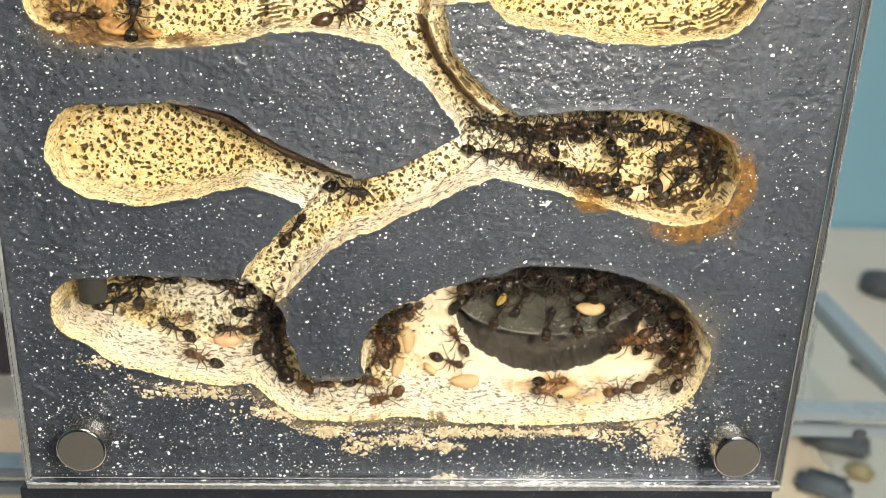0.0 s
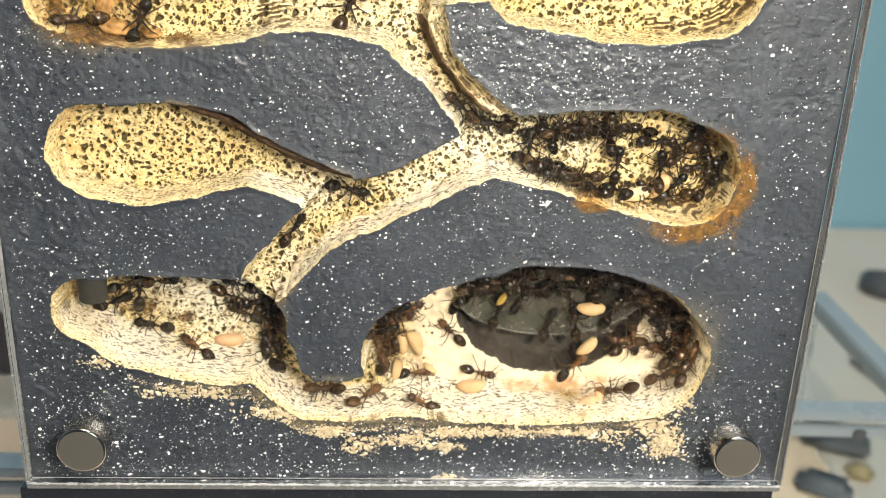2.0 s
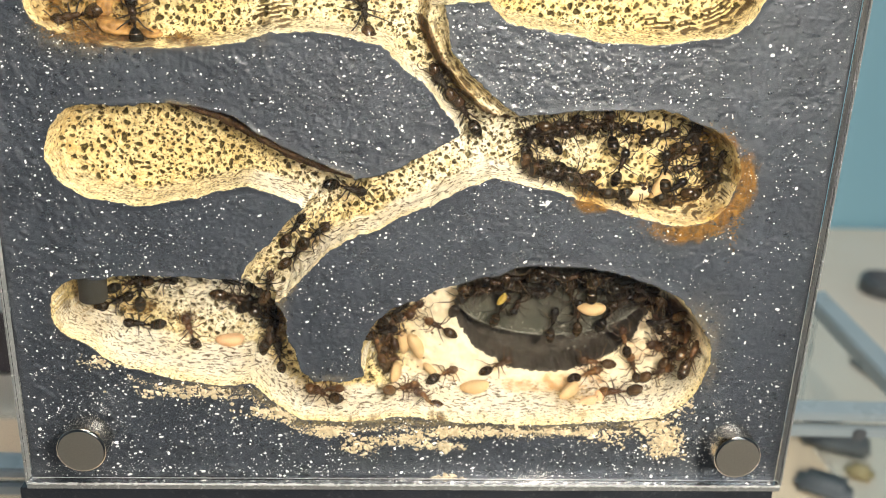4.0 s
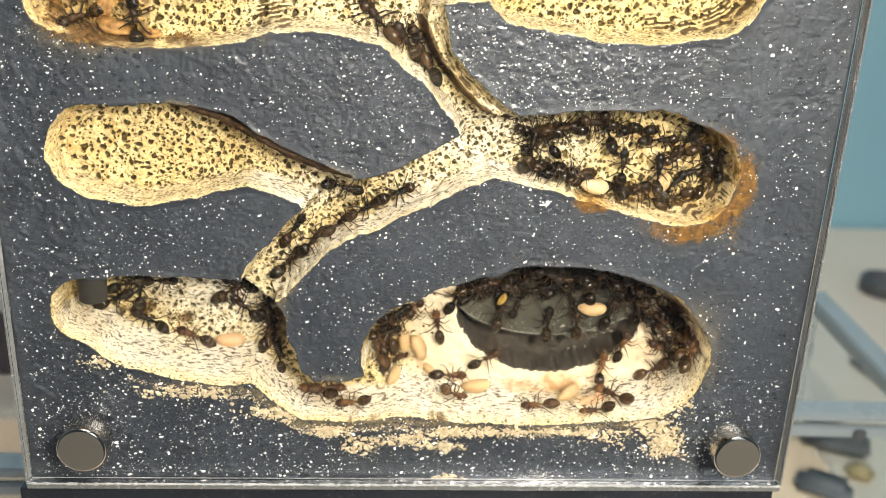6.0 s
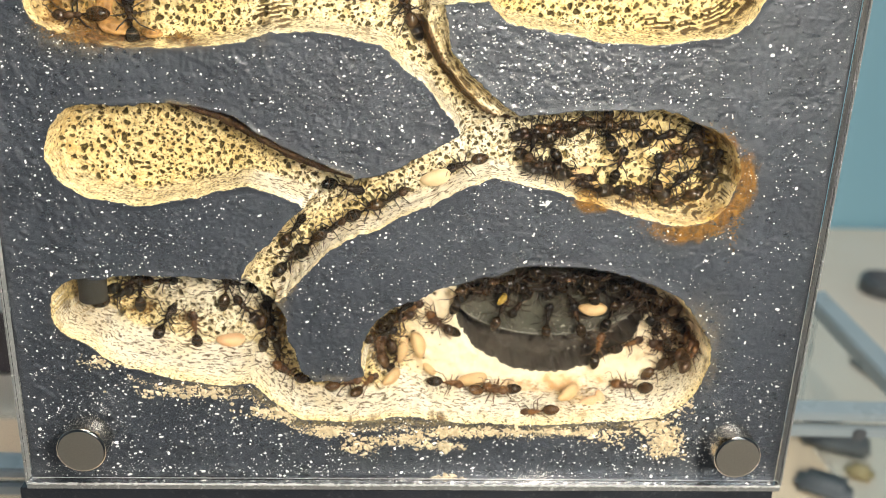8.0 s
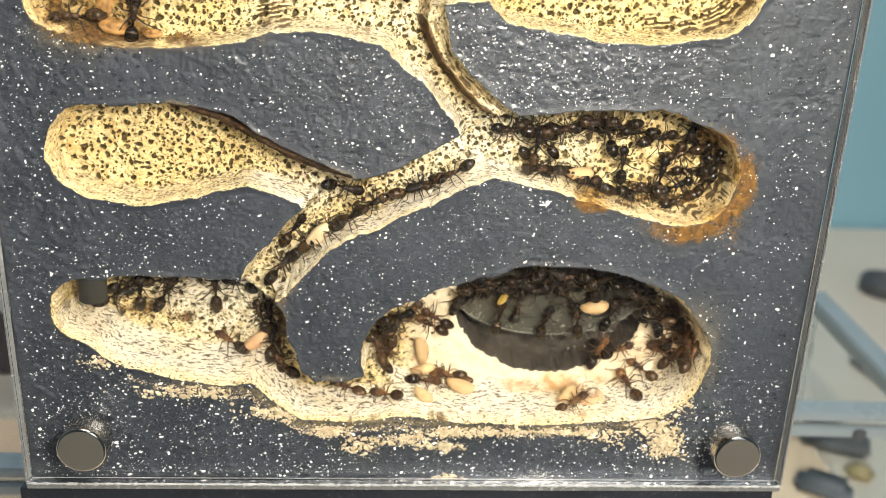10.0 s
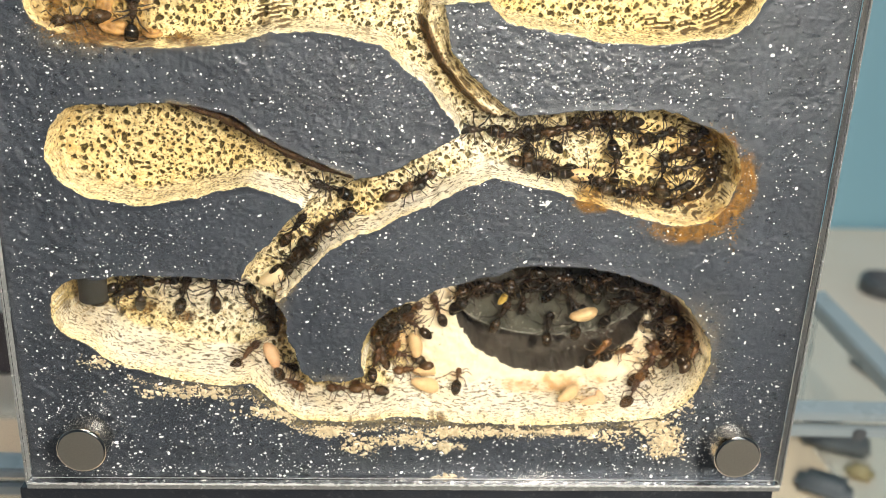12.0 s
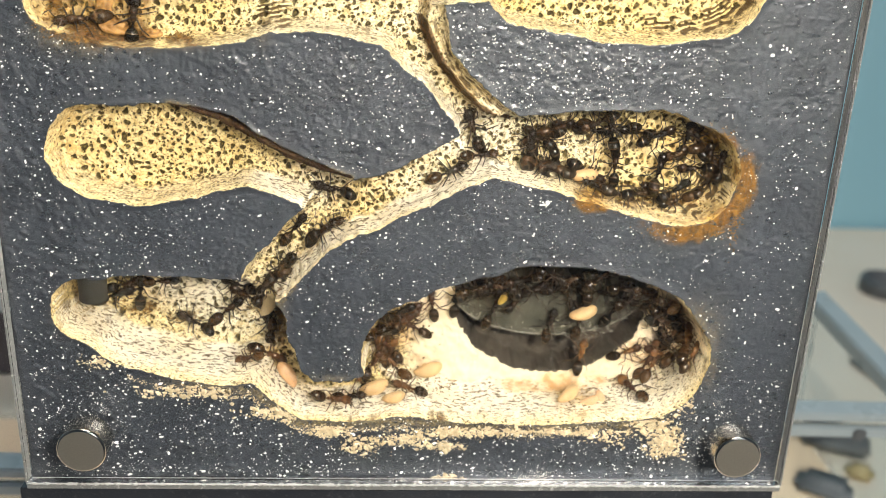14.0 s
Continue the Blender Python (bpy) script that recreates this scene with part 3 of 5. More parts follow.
    for cx, cz, sx, sz, k in ((18.0, 10.9, 3.6, 1.5, 0.75), (25.5, 11.2, 4.8, 1.9, 0.9), (31.0, 12.6, 2.6, 2.0, 0.7), (8.5, 12.2, 3.0, 1.6, 0.5), (1.5, 14.2, 2.6, 2.2, 0.6), (-1.5, 18.6, 1.6, 2.6, 0.5), (38.5, 17.5, 3.0, 2.6, 0.6)):
        peach = np.maximum(peach, k * np.exp(-(((x - cx) / sx) ** 2 + ((z - cz) / sz) ** 2) ** 1.5) * (cut > 0.8))
    bank = np.maximum(inside(x, z, GALLERIES["shaft_bank"]), inside(x, z, ROOF_SHELF)) > 0.1
    # rough stone and open pores
    inner = np.clip(cut / 1.0, 0, 1)
    depth = depth + inner * (0.30 * field(x, z, 2.4, 7) + 0.14 * field(x, z, 0.8, 8))
    strata = strata_at(x, z) * (cut > 0.2)
    depth = depth + 0.22 * strata
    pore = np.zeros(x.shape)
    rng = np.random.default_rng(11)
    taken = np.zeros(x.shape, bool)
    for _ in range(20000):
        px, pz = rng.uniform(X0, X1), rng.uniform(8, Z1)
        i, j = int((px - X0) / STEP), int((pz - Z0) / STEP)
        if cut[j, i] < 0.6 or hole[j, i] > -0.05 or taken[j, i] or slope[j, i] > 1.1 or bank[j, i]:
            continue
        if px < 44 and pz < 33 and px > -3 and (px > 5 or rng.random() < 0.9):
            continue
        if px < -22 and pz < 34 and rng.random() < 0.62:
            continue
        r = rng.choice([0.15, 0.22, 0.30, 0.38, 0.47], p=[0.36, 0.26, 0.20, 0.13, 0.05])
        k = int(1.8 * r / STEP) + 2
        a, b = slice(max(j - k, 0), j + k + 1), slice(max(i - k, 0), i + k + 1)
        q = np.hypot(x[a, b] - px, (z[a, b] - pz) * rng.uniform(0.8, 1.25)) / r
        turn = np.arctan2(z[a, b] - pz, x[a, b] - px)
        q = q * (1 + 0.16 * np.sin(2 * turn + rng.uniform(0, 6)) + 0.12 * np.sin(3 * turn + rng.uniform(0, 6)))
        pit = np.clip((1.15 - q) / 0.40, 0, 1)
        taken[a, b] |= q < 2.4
        # mask for the dark colour painted inside the pits
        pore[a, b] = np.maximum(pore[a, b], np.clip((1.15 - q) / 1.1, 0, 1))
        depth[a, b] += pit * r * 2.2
    skin = 0.045 * field(x, z, 1.9, 21) + 0.045 * field(x + 0.4 * z, z, 0.85, 22) + 0.05 * field(x, z, 0.45, 23) + 0.13
    # thick lumpy paint along the block's sides and foot
    lumpy = np.clip(np.maximum.reduce([(-40 - x) / 8, (14 - z) / 8 * np.clip((-20 - x) / 12, 0.25, 1), 0.8 * np.exp(-(((x + 30) / 14) ** 2 + ((z - 66) / 5) ** 2)), 0.7 * np.exp(-(((x - 16) / 16) ** 2 + ((z - 67) / 8) ** 2))]), 0.12, 1)
    bead = np.clip(field(x + 0.3 * z, z, 0.95, 24) - 0.10, 0, 1) ** 0.8 + 0.5 * np.clip(field(x, z, 0.6, 25) - 0.15, 0, 1)
    skin = np.maximum(skin - 0.20 * lumpy * bead, -0.12)
    y = np.where(cut > 0, np.maximum(depth, 0.05), skin * np.clip(-cut / 0.9, 0, 1))
    h, w = x.shape
    me = bpy.data.meshes.new("carved_face")
    co = np.stack([x, y, z], -1).reshape(-1, 3) * MM
    idx = np.arange(h * w).reshape(h, w)
    quads = np.stack([idx[:-1, :-1], idx[:-1, 1:], idx[1:, 1:], idx[1:, :-1]], -1).reshape(-1, 4)
    me.vertices.add(len(co))
    me.vertices.foreach_set("co", co.astype(np.float32).ravel())
    me.loops.add(quads.size)
    me.loops.foreach_set("vertex_index", quads.astype(np.int32).ravel())
    me.polygons.add(len(quads))
    me.polygons.foreach_set("loop_start", np.arange(0, quads.size, 4, dtype=np.int32))
    top = np.maximum.reduce([cut[:-1, :-1], cut[:-1, 1:], cut[1:, 1:], cut[1:, :-1]])
    dark = deep[:-1, :-1] | deep[1:, 1:]
    index = np.where(dark, 2, np.where(top > 1e-6, 1, 0)).astype(np.int32)
    for mat in (PAINT, STONE, WET):
        me.materials.append(mat)
    me.polygons.foreach_set("material_index", index.ravel())
    me.polygons.foreach_set("use_smooth", (index.ravel() > -1))
    for name, values in (("pore", pore), ("pale", pale), ("ochre", ochre), ("peach", peach), ("ledge", ledge), ("plaster", plaster), ("wall", wall), ("soil", soil_at(x, z)), ("stain_shade", stain_shade_at(x, z)), ("strata", strata)):
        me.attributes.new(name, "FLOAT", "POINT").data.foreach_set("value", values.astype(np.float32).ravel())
    me.update()
    me.validate()
    ob = new("carved_face", me)
    ob.parent = parent
    return tagged(ob, "dark grey painted face with cream galleries carved in")


def ant_nest():
    nest = tagged(new("ant_nest"), "grey painted aerated stone ant nest behind clear acrylic", "ant nest")
    carved_face(nest)
    for name, lo, hi in (("back_panel", (X0 * MM, 0.0241, TABLE_Z), (X1 * MM, 0.030, 0.110)), ("head_block", (X0 * MM, 0.0, Z1 * MM), (X1 * MM, 0.0239, 0.110)),
                         ("foot_block", (-0.0613, -0.0034, TABLE_Z), (0.0591, 0.0239, Z0 * MM)), ("side_panel", (-0.0602, 0.0004, Z0 * MM), (-0.0595, 0.0239, Z1 * MM)),
                         ("side_panel", (0.0595, 0.0004, Z0 * MM), (0.0602, 0.0239, Z1 * MM))):
        bm = bmesh.new()
        box(bm, lo, hi, 0.0002)
        part(name, bm, PAINT, nest, smooth=False)
    bm = bmesh.new()
    box(bm, (-0.060, -0.0036, 0.0), (0.060, -0.0006, 0.106), 0.00025)
    pane = part("cover_pane", bm, ACRYLIC, nest, "clear acrylic cover pane", smooth=False)
    pane.visible_shadow = False
    for name, lo, hi in (("sawn_edge", (-0.0600, -0.0036, -0.0009), (0.0600, -0.0005, -0.0001)), ("side_edge", (-0.0601, -0.0037, 0.0002), (-0.0599, -0.0005, 0.106)),
                         ("side_edge", (0.0599, -0.0037, 0.0002), (0.0601, -0.0005, 0.106))):
        bm = bmesh.new()
        box(bm, lo, hi)
        part(name, bm, CHIPPED, nest, "frosted sawn edge of the pane", smooth=False)
    rng = random.Random(14)
    bm = bmesh.new()
    xs = [-60.0 + 0.4 * i for i in range(301)]
    tube(bm, [(x * MM, -0.00365, (0.02 + 0.05 * rng.uniform(-1, 1)) * MM) for x in xs], [rng.choice([0.10, 0.14, 0.18, 0.26]) * MM for x in xs], 6)
    part("chipped_rim", bm, FROST, nest, "white chipped lower rim of the pane")
    for side in (-1, 1):
        bm = bmesh.new()
        zs = [0.5 * i for i in range(212)]
        tube(bm, [(side * (60.0 + 0.04 * rng.uniform(-1, 1)) * MM, -0.0036, z * MM) for z in zs], [rng.choice([0.03, 0.05, 0.07, 0.12]) * MM for z in zs], 5)
        part("chipped_rim", bm, FROST, nest, "white chipped side rim of the pane")
    for x, z in ((-49.6, 8.7), (50.3, 8.2)):
        bm = bmesh.new()
        prof = [(0.0, -8.0), (3.35, -8.0), (3.62, -7.88), (3.70, -7.6), (3.70, -3.9), (3.62, -3.66), (0.0, -3.64)]
        rings = [[bm.verts.new(((x + r * math.cos(a * math.tau / 40)) * MM, y * MM, (z + r * math.sin(a * math.tau / 40)) * MM)) for a in range(40)] for r, y in prof[1:-1]]
        for r, s in zip(rings, rings[1:]):
            for k in range(40):
                bm.faces.new((r[k], r[(k + 1) % 40], s[(k + 1) % 40], s[k]))
        bm.faces.new(rings[0])
        bm.faces.new(rings[-1][::-1])
        bmesh.ops.recalc_face_normals(bm, faces=bm.faces)
        m = part("magnet", bm, STEEL, nest, "nickel-plated round magnet")
        m.data.materials.append(FACE)
        m.data.polygons[len(m.data.polygons) - 2].use_smooth = False
        m.data.polygons[len(m.data.polygons) - 2].material_index = 1
    return nest


# ---- the room around ----
def slab(name, lo, hi, mat, label, bevel=0.0):
    bm = bmesh.new()
    box(bm, lo, hi, bevel)
    return tagged(part(name, bm, mat, smooth=False), label, name.split("_")[0], kind="structure")


slab("table_top", (-0.8, -0.045, -0.090), (0.8, 0.303, TABLE_Z), TABLE, "pale laminate table top", 0.002)
for side in (-0.8, 0.77):
    slab("table_leg", (side, -0.040, -0.75), (side + 0.03, 0.300, -0.0905), TABLE, "pale laminate table side panel", 0.002)
slab("wall_back", (-1.2, 0.305, -0.75), (1.2, 0.44, 1.7), BLUE, "plain pale blue painted wall")
slab("wall_left", (-1.32, -1.2, -0.75), (-1.2, 0.44, 1.7), ROOM, "plain grey plaster wall")
slab("wall_right", (1.2, -1.2, -0.75), (1.32, 0.44, 1.7), ROOM, "plain grey plaster wall")
slab("wall_front", (-1.2, -1.32, -0.75), (1.2, -1.2, 1.7), ROOM, "plain grey plaster wall")
slab("floor", (-1.32, -1.32, -0.87), (1.32, 0.44, -0.75), DARKFLOOR, "plain dark grey floor")
slab("ceiling", (-1.32, -1.32, 1.7), (1.32, 0.44, 1.82), ROOM, "plain grey plaster ceiling")
ant_nest()


# ---- ants ----
def shaped(verts, rule):
    for v in verts:
        v.co = Vector(rule(*v.co))


def ant_leg(side, reach, sweep, bend):
    """One leg from its hip at the origin: hip joint, thigh, shin, foot."""
    bm = bmesh.new()
    a = radians(sweep)
    d = Vector((math.sin(a), side * math.cos(a), 0))
    up = Vector((0, 0, 1))
    knee = d * reach * 0.40 + up * (0.62 + bend)
    ankle = d * reach * 0.80 - up * 0.55 + Vector((math.sin(a) * 0.25, 0, 0))
    foot = d * reach - up * 0.97 + Vector((math.sin(a) * 0.45, 0, 0))
    pts = [Vector((0, 0, 0)), d * 0.32 - up * 0.08, d * reach * 0.22 + up * (0.30 + bend * 0.5), knee, knee.lerp(ankle, 0.5), ankle, foot]
    tube(bm, [p * MM for p in pts], [r * MM for r in (0.155, 0.13, 0.115, 0.085, 0.085, 0.052, 0.028)], 6)
    return bm


def ant_kind(curl, spread, seed, tone):
    """A worker ant 7 mm long that stands at its origin and looks along x."""
    rng = random.Random(seed)
    trunk, limb, belly, label = tone
    ant = tagged(new("ant"), label, "ant")
    bm = bmesh.new()
    vs = ball(bm, (2.55 * MM, 0, 0.95 * MM), (0.90 * MM, 0.80 * MM, 0.60 * MM), 14, 10)
    shaped(vs, lambda x, y, z: (x, y * (1.08 - 0.24 * max(0, (x / MM - 2.4))), z))
    head = part("head", bm, trunk, ant)
    for s in (-1, 1):
        bm = bmesh.new()
        ball(bm, (2.62 * MM, s * 0.68 * MM, 1.14 * MM), (0.15 * MM, 0.09 * MM, 0.13 * MM), 8, 6)
        part("eye", bm, GASTER, head)
        bm = bmesh.new()
        tube(bm, [(3.15 * MM, s * 0.32 * MM, 0.78 * MM), (3.48 * MM, s * 0.34 * MM, 0.70 * MM), (3.72 * MM, s * 0.08 * MM, 0.66 * MM)], [0.13 * MM, 0.11 * MM, 0.03 * MM], 6)
        part("mandible", bm, limb, head)
        bm = bmesh.new()
        w = rng.uniform(-0.25, 0.25)
        pts = [(3.0, s * 0.25, 1.2), (3.45, s * (1.0 + w), 1.55), (3.65, s * (1.45 + w), 1.6), (4.15, s * (1.55 + w), 1.2), (4.75, s * (1.35 + w), 0.75)]
        tube(bm, [tuple(c * MM for c in p) for p in pts], [r * MM for r in (0.07, 0.065, 0.055, 0.07, 0.05)], 5)
        part("antenna", bm, limb, head)
    bm = bmesh.new()
    ball(bm, (1.30 * MM, 0, 1.08 * MM), (0.78 * MM, 0.56 * MM, 0.56 * MM), 12, 8)
    ball(bm, (0.45 * MM, 0, 1.02 * MM), (0.70 * MM, 0.40 * MM, 0.42 * MM), 12, 8)
    tube(bm, [(1.8 * MM, 0, 1.0 * MM), (2.1 * MM, 0, 0.98 * MM)], [0.25 * MM, 0.2 * MM], 8)
    thorax = part("thorax", bm, trunk, ant)
    bm = bmesh.new()
    ball(bm, (-0.45 * MM, 0, 0.95 * MM), (0.20 * MM, 0.22 * MM, 0.40 * MM), 8, 6, Matrix.Rotation(radians(-12), 4, "Y"))
    tube(bm, [(-0.05 * MM, 0, 0.85 * MM), (-0.85 * MM, 0, 0.85 * MM)], [0.14 * MM, 0.14 * MM], 6)
    part("petiole", bm, trunk, ant)
    bm = bmesh.new()
    turn = Matrix.Rotation(radians(curl), 4, "Y")
    vs = ball(bm, (0, 0, 0), (1.46 * MM, 0.92 * MM, 0.88 * MM), 18, 14)

    def rings(x, y, z):
        u = x / (1.46 * MM)
        k = 1 - 0.035 * (math.sin(u * 9.0) > 0.75) - (0.16 * max(0, -u) ** 2)
        return (x * (1.08 if x < 0 else 0.95), y * k, z * k)
    shaped(vs, rings)
    bmesh.ops.transform(bm, matrix=Matrix.Translation((-2.02 * MM, 0, (1.08 + curl * 0.006) * MM)) @ turn, verts=bm.verts)
    part("gaster", bm, belly, ant)
    for i, (hx, reach, sweep) in enumerate(((1.55, 2.7, 38), (0.95, 2.7, 0), (0.40, 3.5, -42))):
        for s in (-1, 1):
            leg = part("leg", ant_leg(s, reach + spread * rng.uniform(-0.4, 0.4), sweep + rng.uniform(-12, 12), rng.uniform(0, 0.25)), limb, ant)
            leg.location = (hx * MM, s * 0.30 * MM, 0.97 * MM)
    return ant


PLAN_X, PLAN_Z = np.meshgrid(np.arange(-66, 66.01, 0.2), np.arange(-6, 96.01, 0.2))
RELIEF = carve(PLAN_X, PLAN_Z, 0.26 * field(PLAN_X, PLAN_Z, 3.1, 1) + 0.14 * field(PLAN_X, PLAN_Z, 1.1, 2))[1]


def depth_at(x, z):
    """Depth of the carved stone under places of the face, in mm."""
    u = np.clip((np.atleast_1d(np.asarray(x, float)) + 66) / 0.2, 0, RELIEF.shape[1] - 2)
    v = np.clip((np.atleast_1d(np.asarray(z, float)) + 6) / 0.2, 0, RELIEF.shape[0] - 2)
    i, j = u.astype(int), v.astype(int)
    f, g = u - i, v - j
    return (RELIEF[j, i] * (1 - f) + RELIEF[j, i + 1] * f) * (1 - g) + (RELIEF[j + 1, i] * (1 - f) + RELIEF[j + 1, i + 1] * f) * g


def stand(x, z, heading, lift=0.0):
    """The pose of an ant on the stone at (x, z) mm, head towards heading (degrees, 90 is up)."""
    e = 0.9
    d = depth_at([x, x - e, x + e, x, x, x - 0.45, x + 0.45, x, x], [z, z, z, z - e, z + e, z, z, z - 0.45, z + 0.45])
    gx, gz = np.clip((d[2] - d[1]) / (2 * e), -1.6, 1.6), np.clip((d[4] - d[3]) / (2 * e), -1.6, 1.6)
    n = Vector((gx, -1.0, gz)).normalized()
    a = radians(heading)
    f = Vector((math.cos(a), 0, math.sin(a)))
    f = (f - n * f.dot(n)).normalized()
    s = n.cross(f)
    p = Vector((x, min(d[0], np.mean(d)), z)) + n * lift
    m = Matrix((f, s, n)).transposed().to_4x4()
    m.translation = p * MM
    return m


ANTS = []
KINDS = []


DARK = (THORAX, LIMB, GASTER, "glossy dark brown worker ant in the stone gallery")
# tone for ants in the brightly lit chamber, their amber glow painted
LIT = (LIT_TRUNK, LIT_LIMB, LIT_BELLY, "worker ant on the pale stone, coloured amber as brightly lit")


def ant(size, seed, light=False):
    """A copy of one of the ant kinds, scaled to size."""
    if not KINDS:
        for tone in (DARK, LIT):
            KINDS.extend([ant_kind(6, 0.8, 1, tone), ant_kind(-8, 1.2, 2, tone), ant_kind(20, 1.0, 3, tone), ant_kind(-16, 1.4, 4, tone), ant_kind(32, 0.6, 5, tone)])
        ANTS.extend(KINDS)
    k = KINDS[seed % 5 + (5 if light else 0)]
    if k in ANTS:
        ANTS.remove(k)
        made = k
    else:
        made = copy_thing(k, Matrix())
        for o in (made, *made.children_recursive):
            o.animation_data_clear()
    made.scale = (size, size, size)
    return tagged(made, group="ants of the colony")


def glide(keys, t):
    """Place and heading between keys (t, x, z, heading), by straight stretches with eased ends."""
    for a, b in zip(keys, keys[1:]):
        if t <= b[0]:
            u = (t - a[0]) / (b[0] - a[0])
            return [p + u * (q - p) for p, q in zip(a[1:], b[1:])]
    return list(keys[-1][1:])


def crawl(thing, keys, lift=0.0, legs=True):
    """Keys a thing's way over the stone, and the stepping of its legs as it goes."""
    times = sorted({round(0.2 * i, 2) for i in range(71)} | {k[0] for k in keys})
    rows, kept, gone, phase = [], None, 0.0, []
    for t in times:
        x, z, h = glide(keys, t)
        now = (round(x, 3), round(z, 3), round(h, 2))
        ahead = glide(keys, min(14.0, t + 0.2))
        still = kept == now and all(abs(p - q) < 1e-3 for p, q in zip(now, ahead))
        if kept:
            gone += math.hypot(x - kept[0], z - kept[1]) + abs(h - kept[2]) * 0.02
        if not still or t in (0.0, 14.0):
            rows.append((t, stand(x, z, h, lift)))
        phase.append((t, gone))
        kept = now
    walk(thing, rows)
    if not legs or gone < 3.0:
        return
    feet = [c for c in thing.children if c.name.startswith("leg")]
    for i, foot in enumerate(feet):
        beat = math.pi * ((i // 2 + i % 2) % 2)
        side = 1 if foot.location.y > 0 else -1
        steps, last = [], None
        for a, b in zip(phase, phase[1:] + phase[-1:]):
            for u in (0.0, 0.5):
                g = a[1] + u * (b[1] - a[1])
                swing = 16 * math.sin(g * 1.6 + beat)
                rise = 7 * math.cos(g * 1.6 + beat)
                if last is None or abs(swing - last) > 0.5 or (a[0] == 14.0 and u == 0):
                    steps.append((a[0] + u * (b[0] - a[0]), pose(*foot.location, side * max(0, rise), 0, side * -swing)))
                    last = swing
        walk(foot, steps)


def fidget(thing, x, z, h, seed, lift=0.0):
    """A resting ant that shifts and turns a little now and then."""
    rng = random.Random(seed)
    keys, t, p, q, a = [(0.0, x, z, h)], 0.0, x, z, h
    while t < 12.0:
        t2 = t + rng.uniform(0.5, 1.6)
        keys.append((round(t2, 2), p, q, a))
        t = round(t2 + rng.uniform(0.3, 0.8), 2)
        p, q, a = x + rng.gauss(0, 0.35), z + rng.gauss(0, 0.35), h + rng.gauss(0, 10)
        keys.append((t, p, q, a))
    keys.append((14.0, p, q, a))
    crawl(thing, keys, lift)


# ---- brood, crumbs, dust and solid glints ----
def cocoon(size, mat=None, label="smooth tan ant cocoon lying on the stone", seed=0):
    bm = bmesh.new()
    vs = ball(bm, (0, 0, 0.0), (2.40 * MM, 1.12 * MM, 1.08 * MM), 18, 12)
    shaped(vs, lambda x, y, z: (x, y * (1 + 0.06 * x / MM) + 0.05 * x * x / MM, (z + 1.0 * MM) * (1 + 0.04 * x / MM)))
    ob = tagged(part("cocoon", bm, mat or COCOON), label, "cocoon", "cocoons of the brood")
    ob.scale = (size, size, size)
    return ob


def food_scrap(size, mat, label, seed=0):
    """A torn, sticky lump of food."""
    bm = bmesh.new()
    vs = ball(bm, (0, 0, 0.7 * MM), (2.3 * MM, 1.3 * MM, 0.9 * MM), 26, 18)
    for v in vs:
        k = 1 + 0.28 * noise.noise(v.co * 1300) + 0.20 * noise.noise(v.co * 3100)
        v.co = Vector((v.co.x * k, v.co.y * k, v.co.z * k))
    ob = tagged(part("food_scrap", bm, mat), label, "food")
    ob.scale = (size, size, size)
    return ob


def specks_and_crumbs():
    rng = random.Random(5)
    spots = []
    while len(spots) < 5600:
        x, z = rng.uniform(-59, 59), rng.uniform(0, 82)
        patch = field(np.array([x]), np.array([z]), 5.0, 61)[0]
        # densest at upper right, where white specks stand for the paint's glints
        share = 0.42 + 0.30 * patch + 0.9 * math.exp(-(((x - 18) / 20) ** 2 + ((z - 68) / 10) ** 2)) + 0.25 * (x < -42) + 0.18 * (z < 16) - 0.10 * (x > 40)
        if rng.random() < share and depth_at(x, z)[0] < 0.01:
            spots.append((x, 0.0, z, min(0.30, 0.042 + rng.expovariate(27) + (0.13 if rng.random() < 0.012 else 0))))
    drops = []
    while len(drops) < 5200:
        x, z = rng.uniform(-59, 59), rng.uniform(-0.5, 82)
        if depth_at(x, z)[0] < 0.01 and field(np.array([x]), np.array([z]), 2.2, 31)[0] + 0.7 * field(np.array([x]), np.array([z]), 14.0, 32)[0] > rng.uniform(-0.9, 1.0):
            drops.append((x, 0.06, z, min(0.34, 0.09 + rng.expovariate(14))))
    tagged(droplets("paint_drops", drops, GLOSS, 12), "glossy drops in the rolled grey paint", "paint", kind="stuff")
    while len(spots) < 5950:
        x, z = rng.uniform(-40, 58), abs(rng.gauss(0, 8))
        if depth_at(x, z)[0] < 0.01:
            spots.append((x, 0.0, z, min(0.30, 0.04 + rng.expovariate(16))))
    for _ in range(16):
        spots.append((rng.gauss(18.3, 1.0), -0.1, rng.gauss(46.9, 0.4), rng.uniform(0.08, 0.26)))
    tagged(lumps("dust_specks", spots, DUST_GLINT, 6), "white specks on the grey paint, dust and solid glints", "dust", kind="stuff")
    spots = []
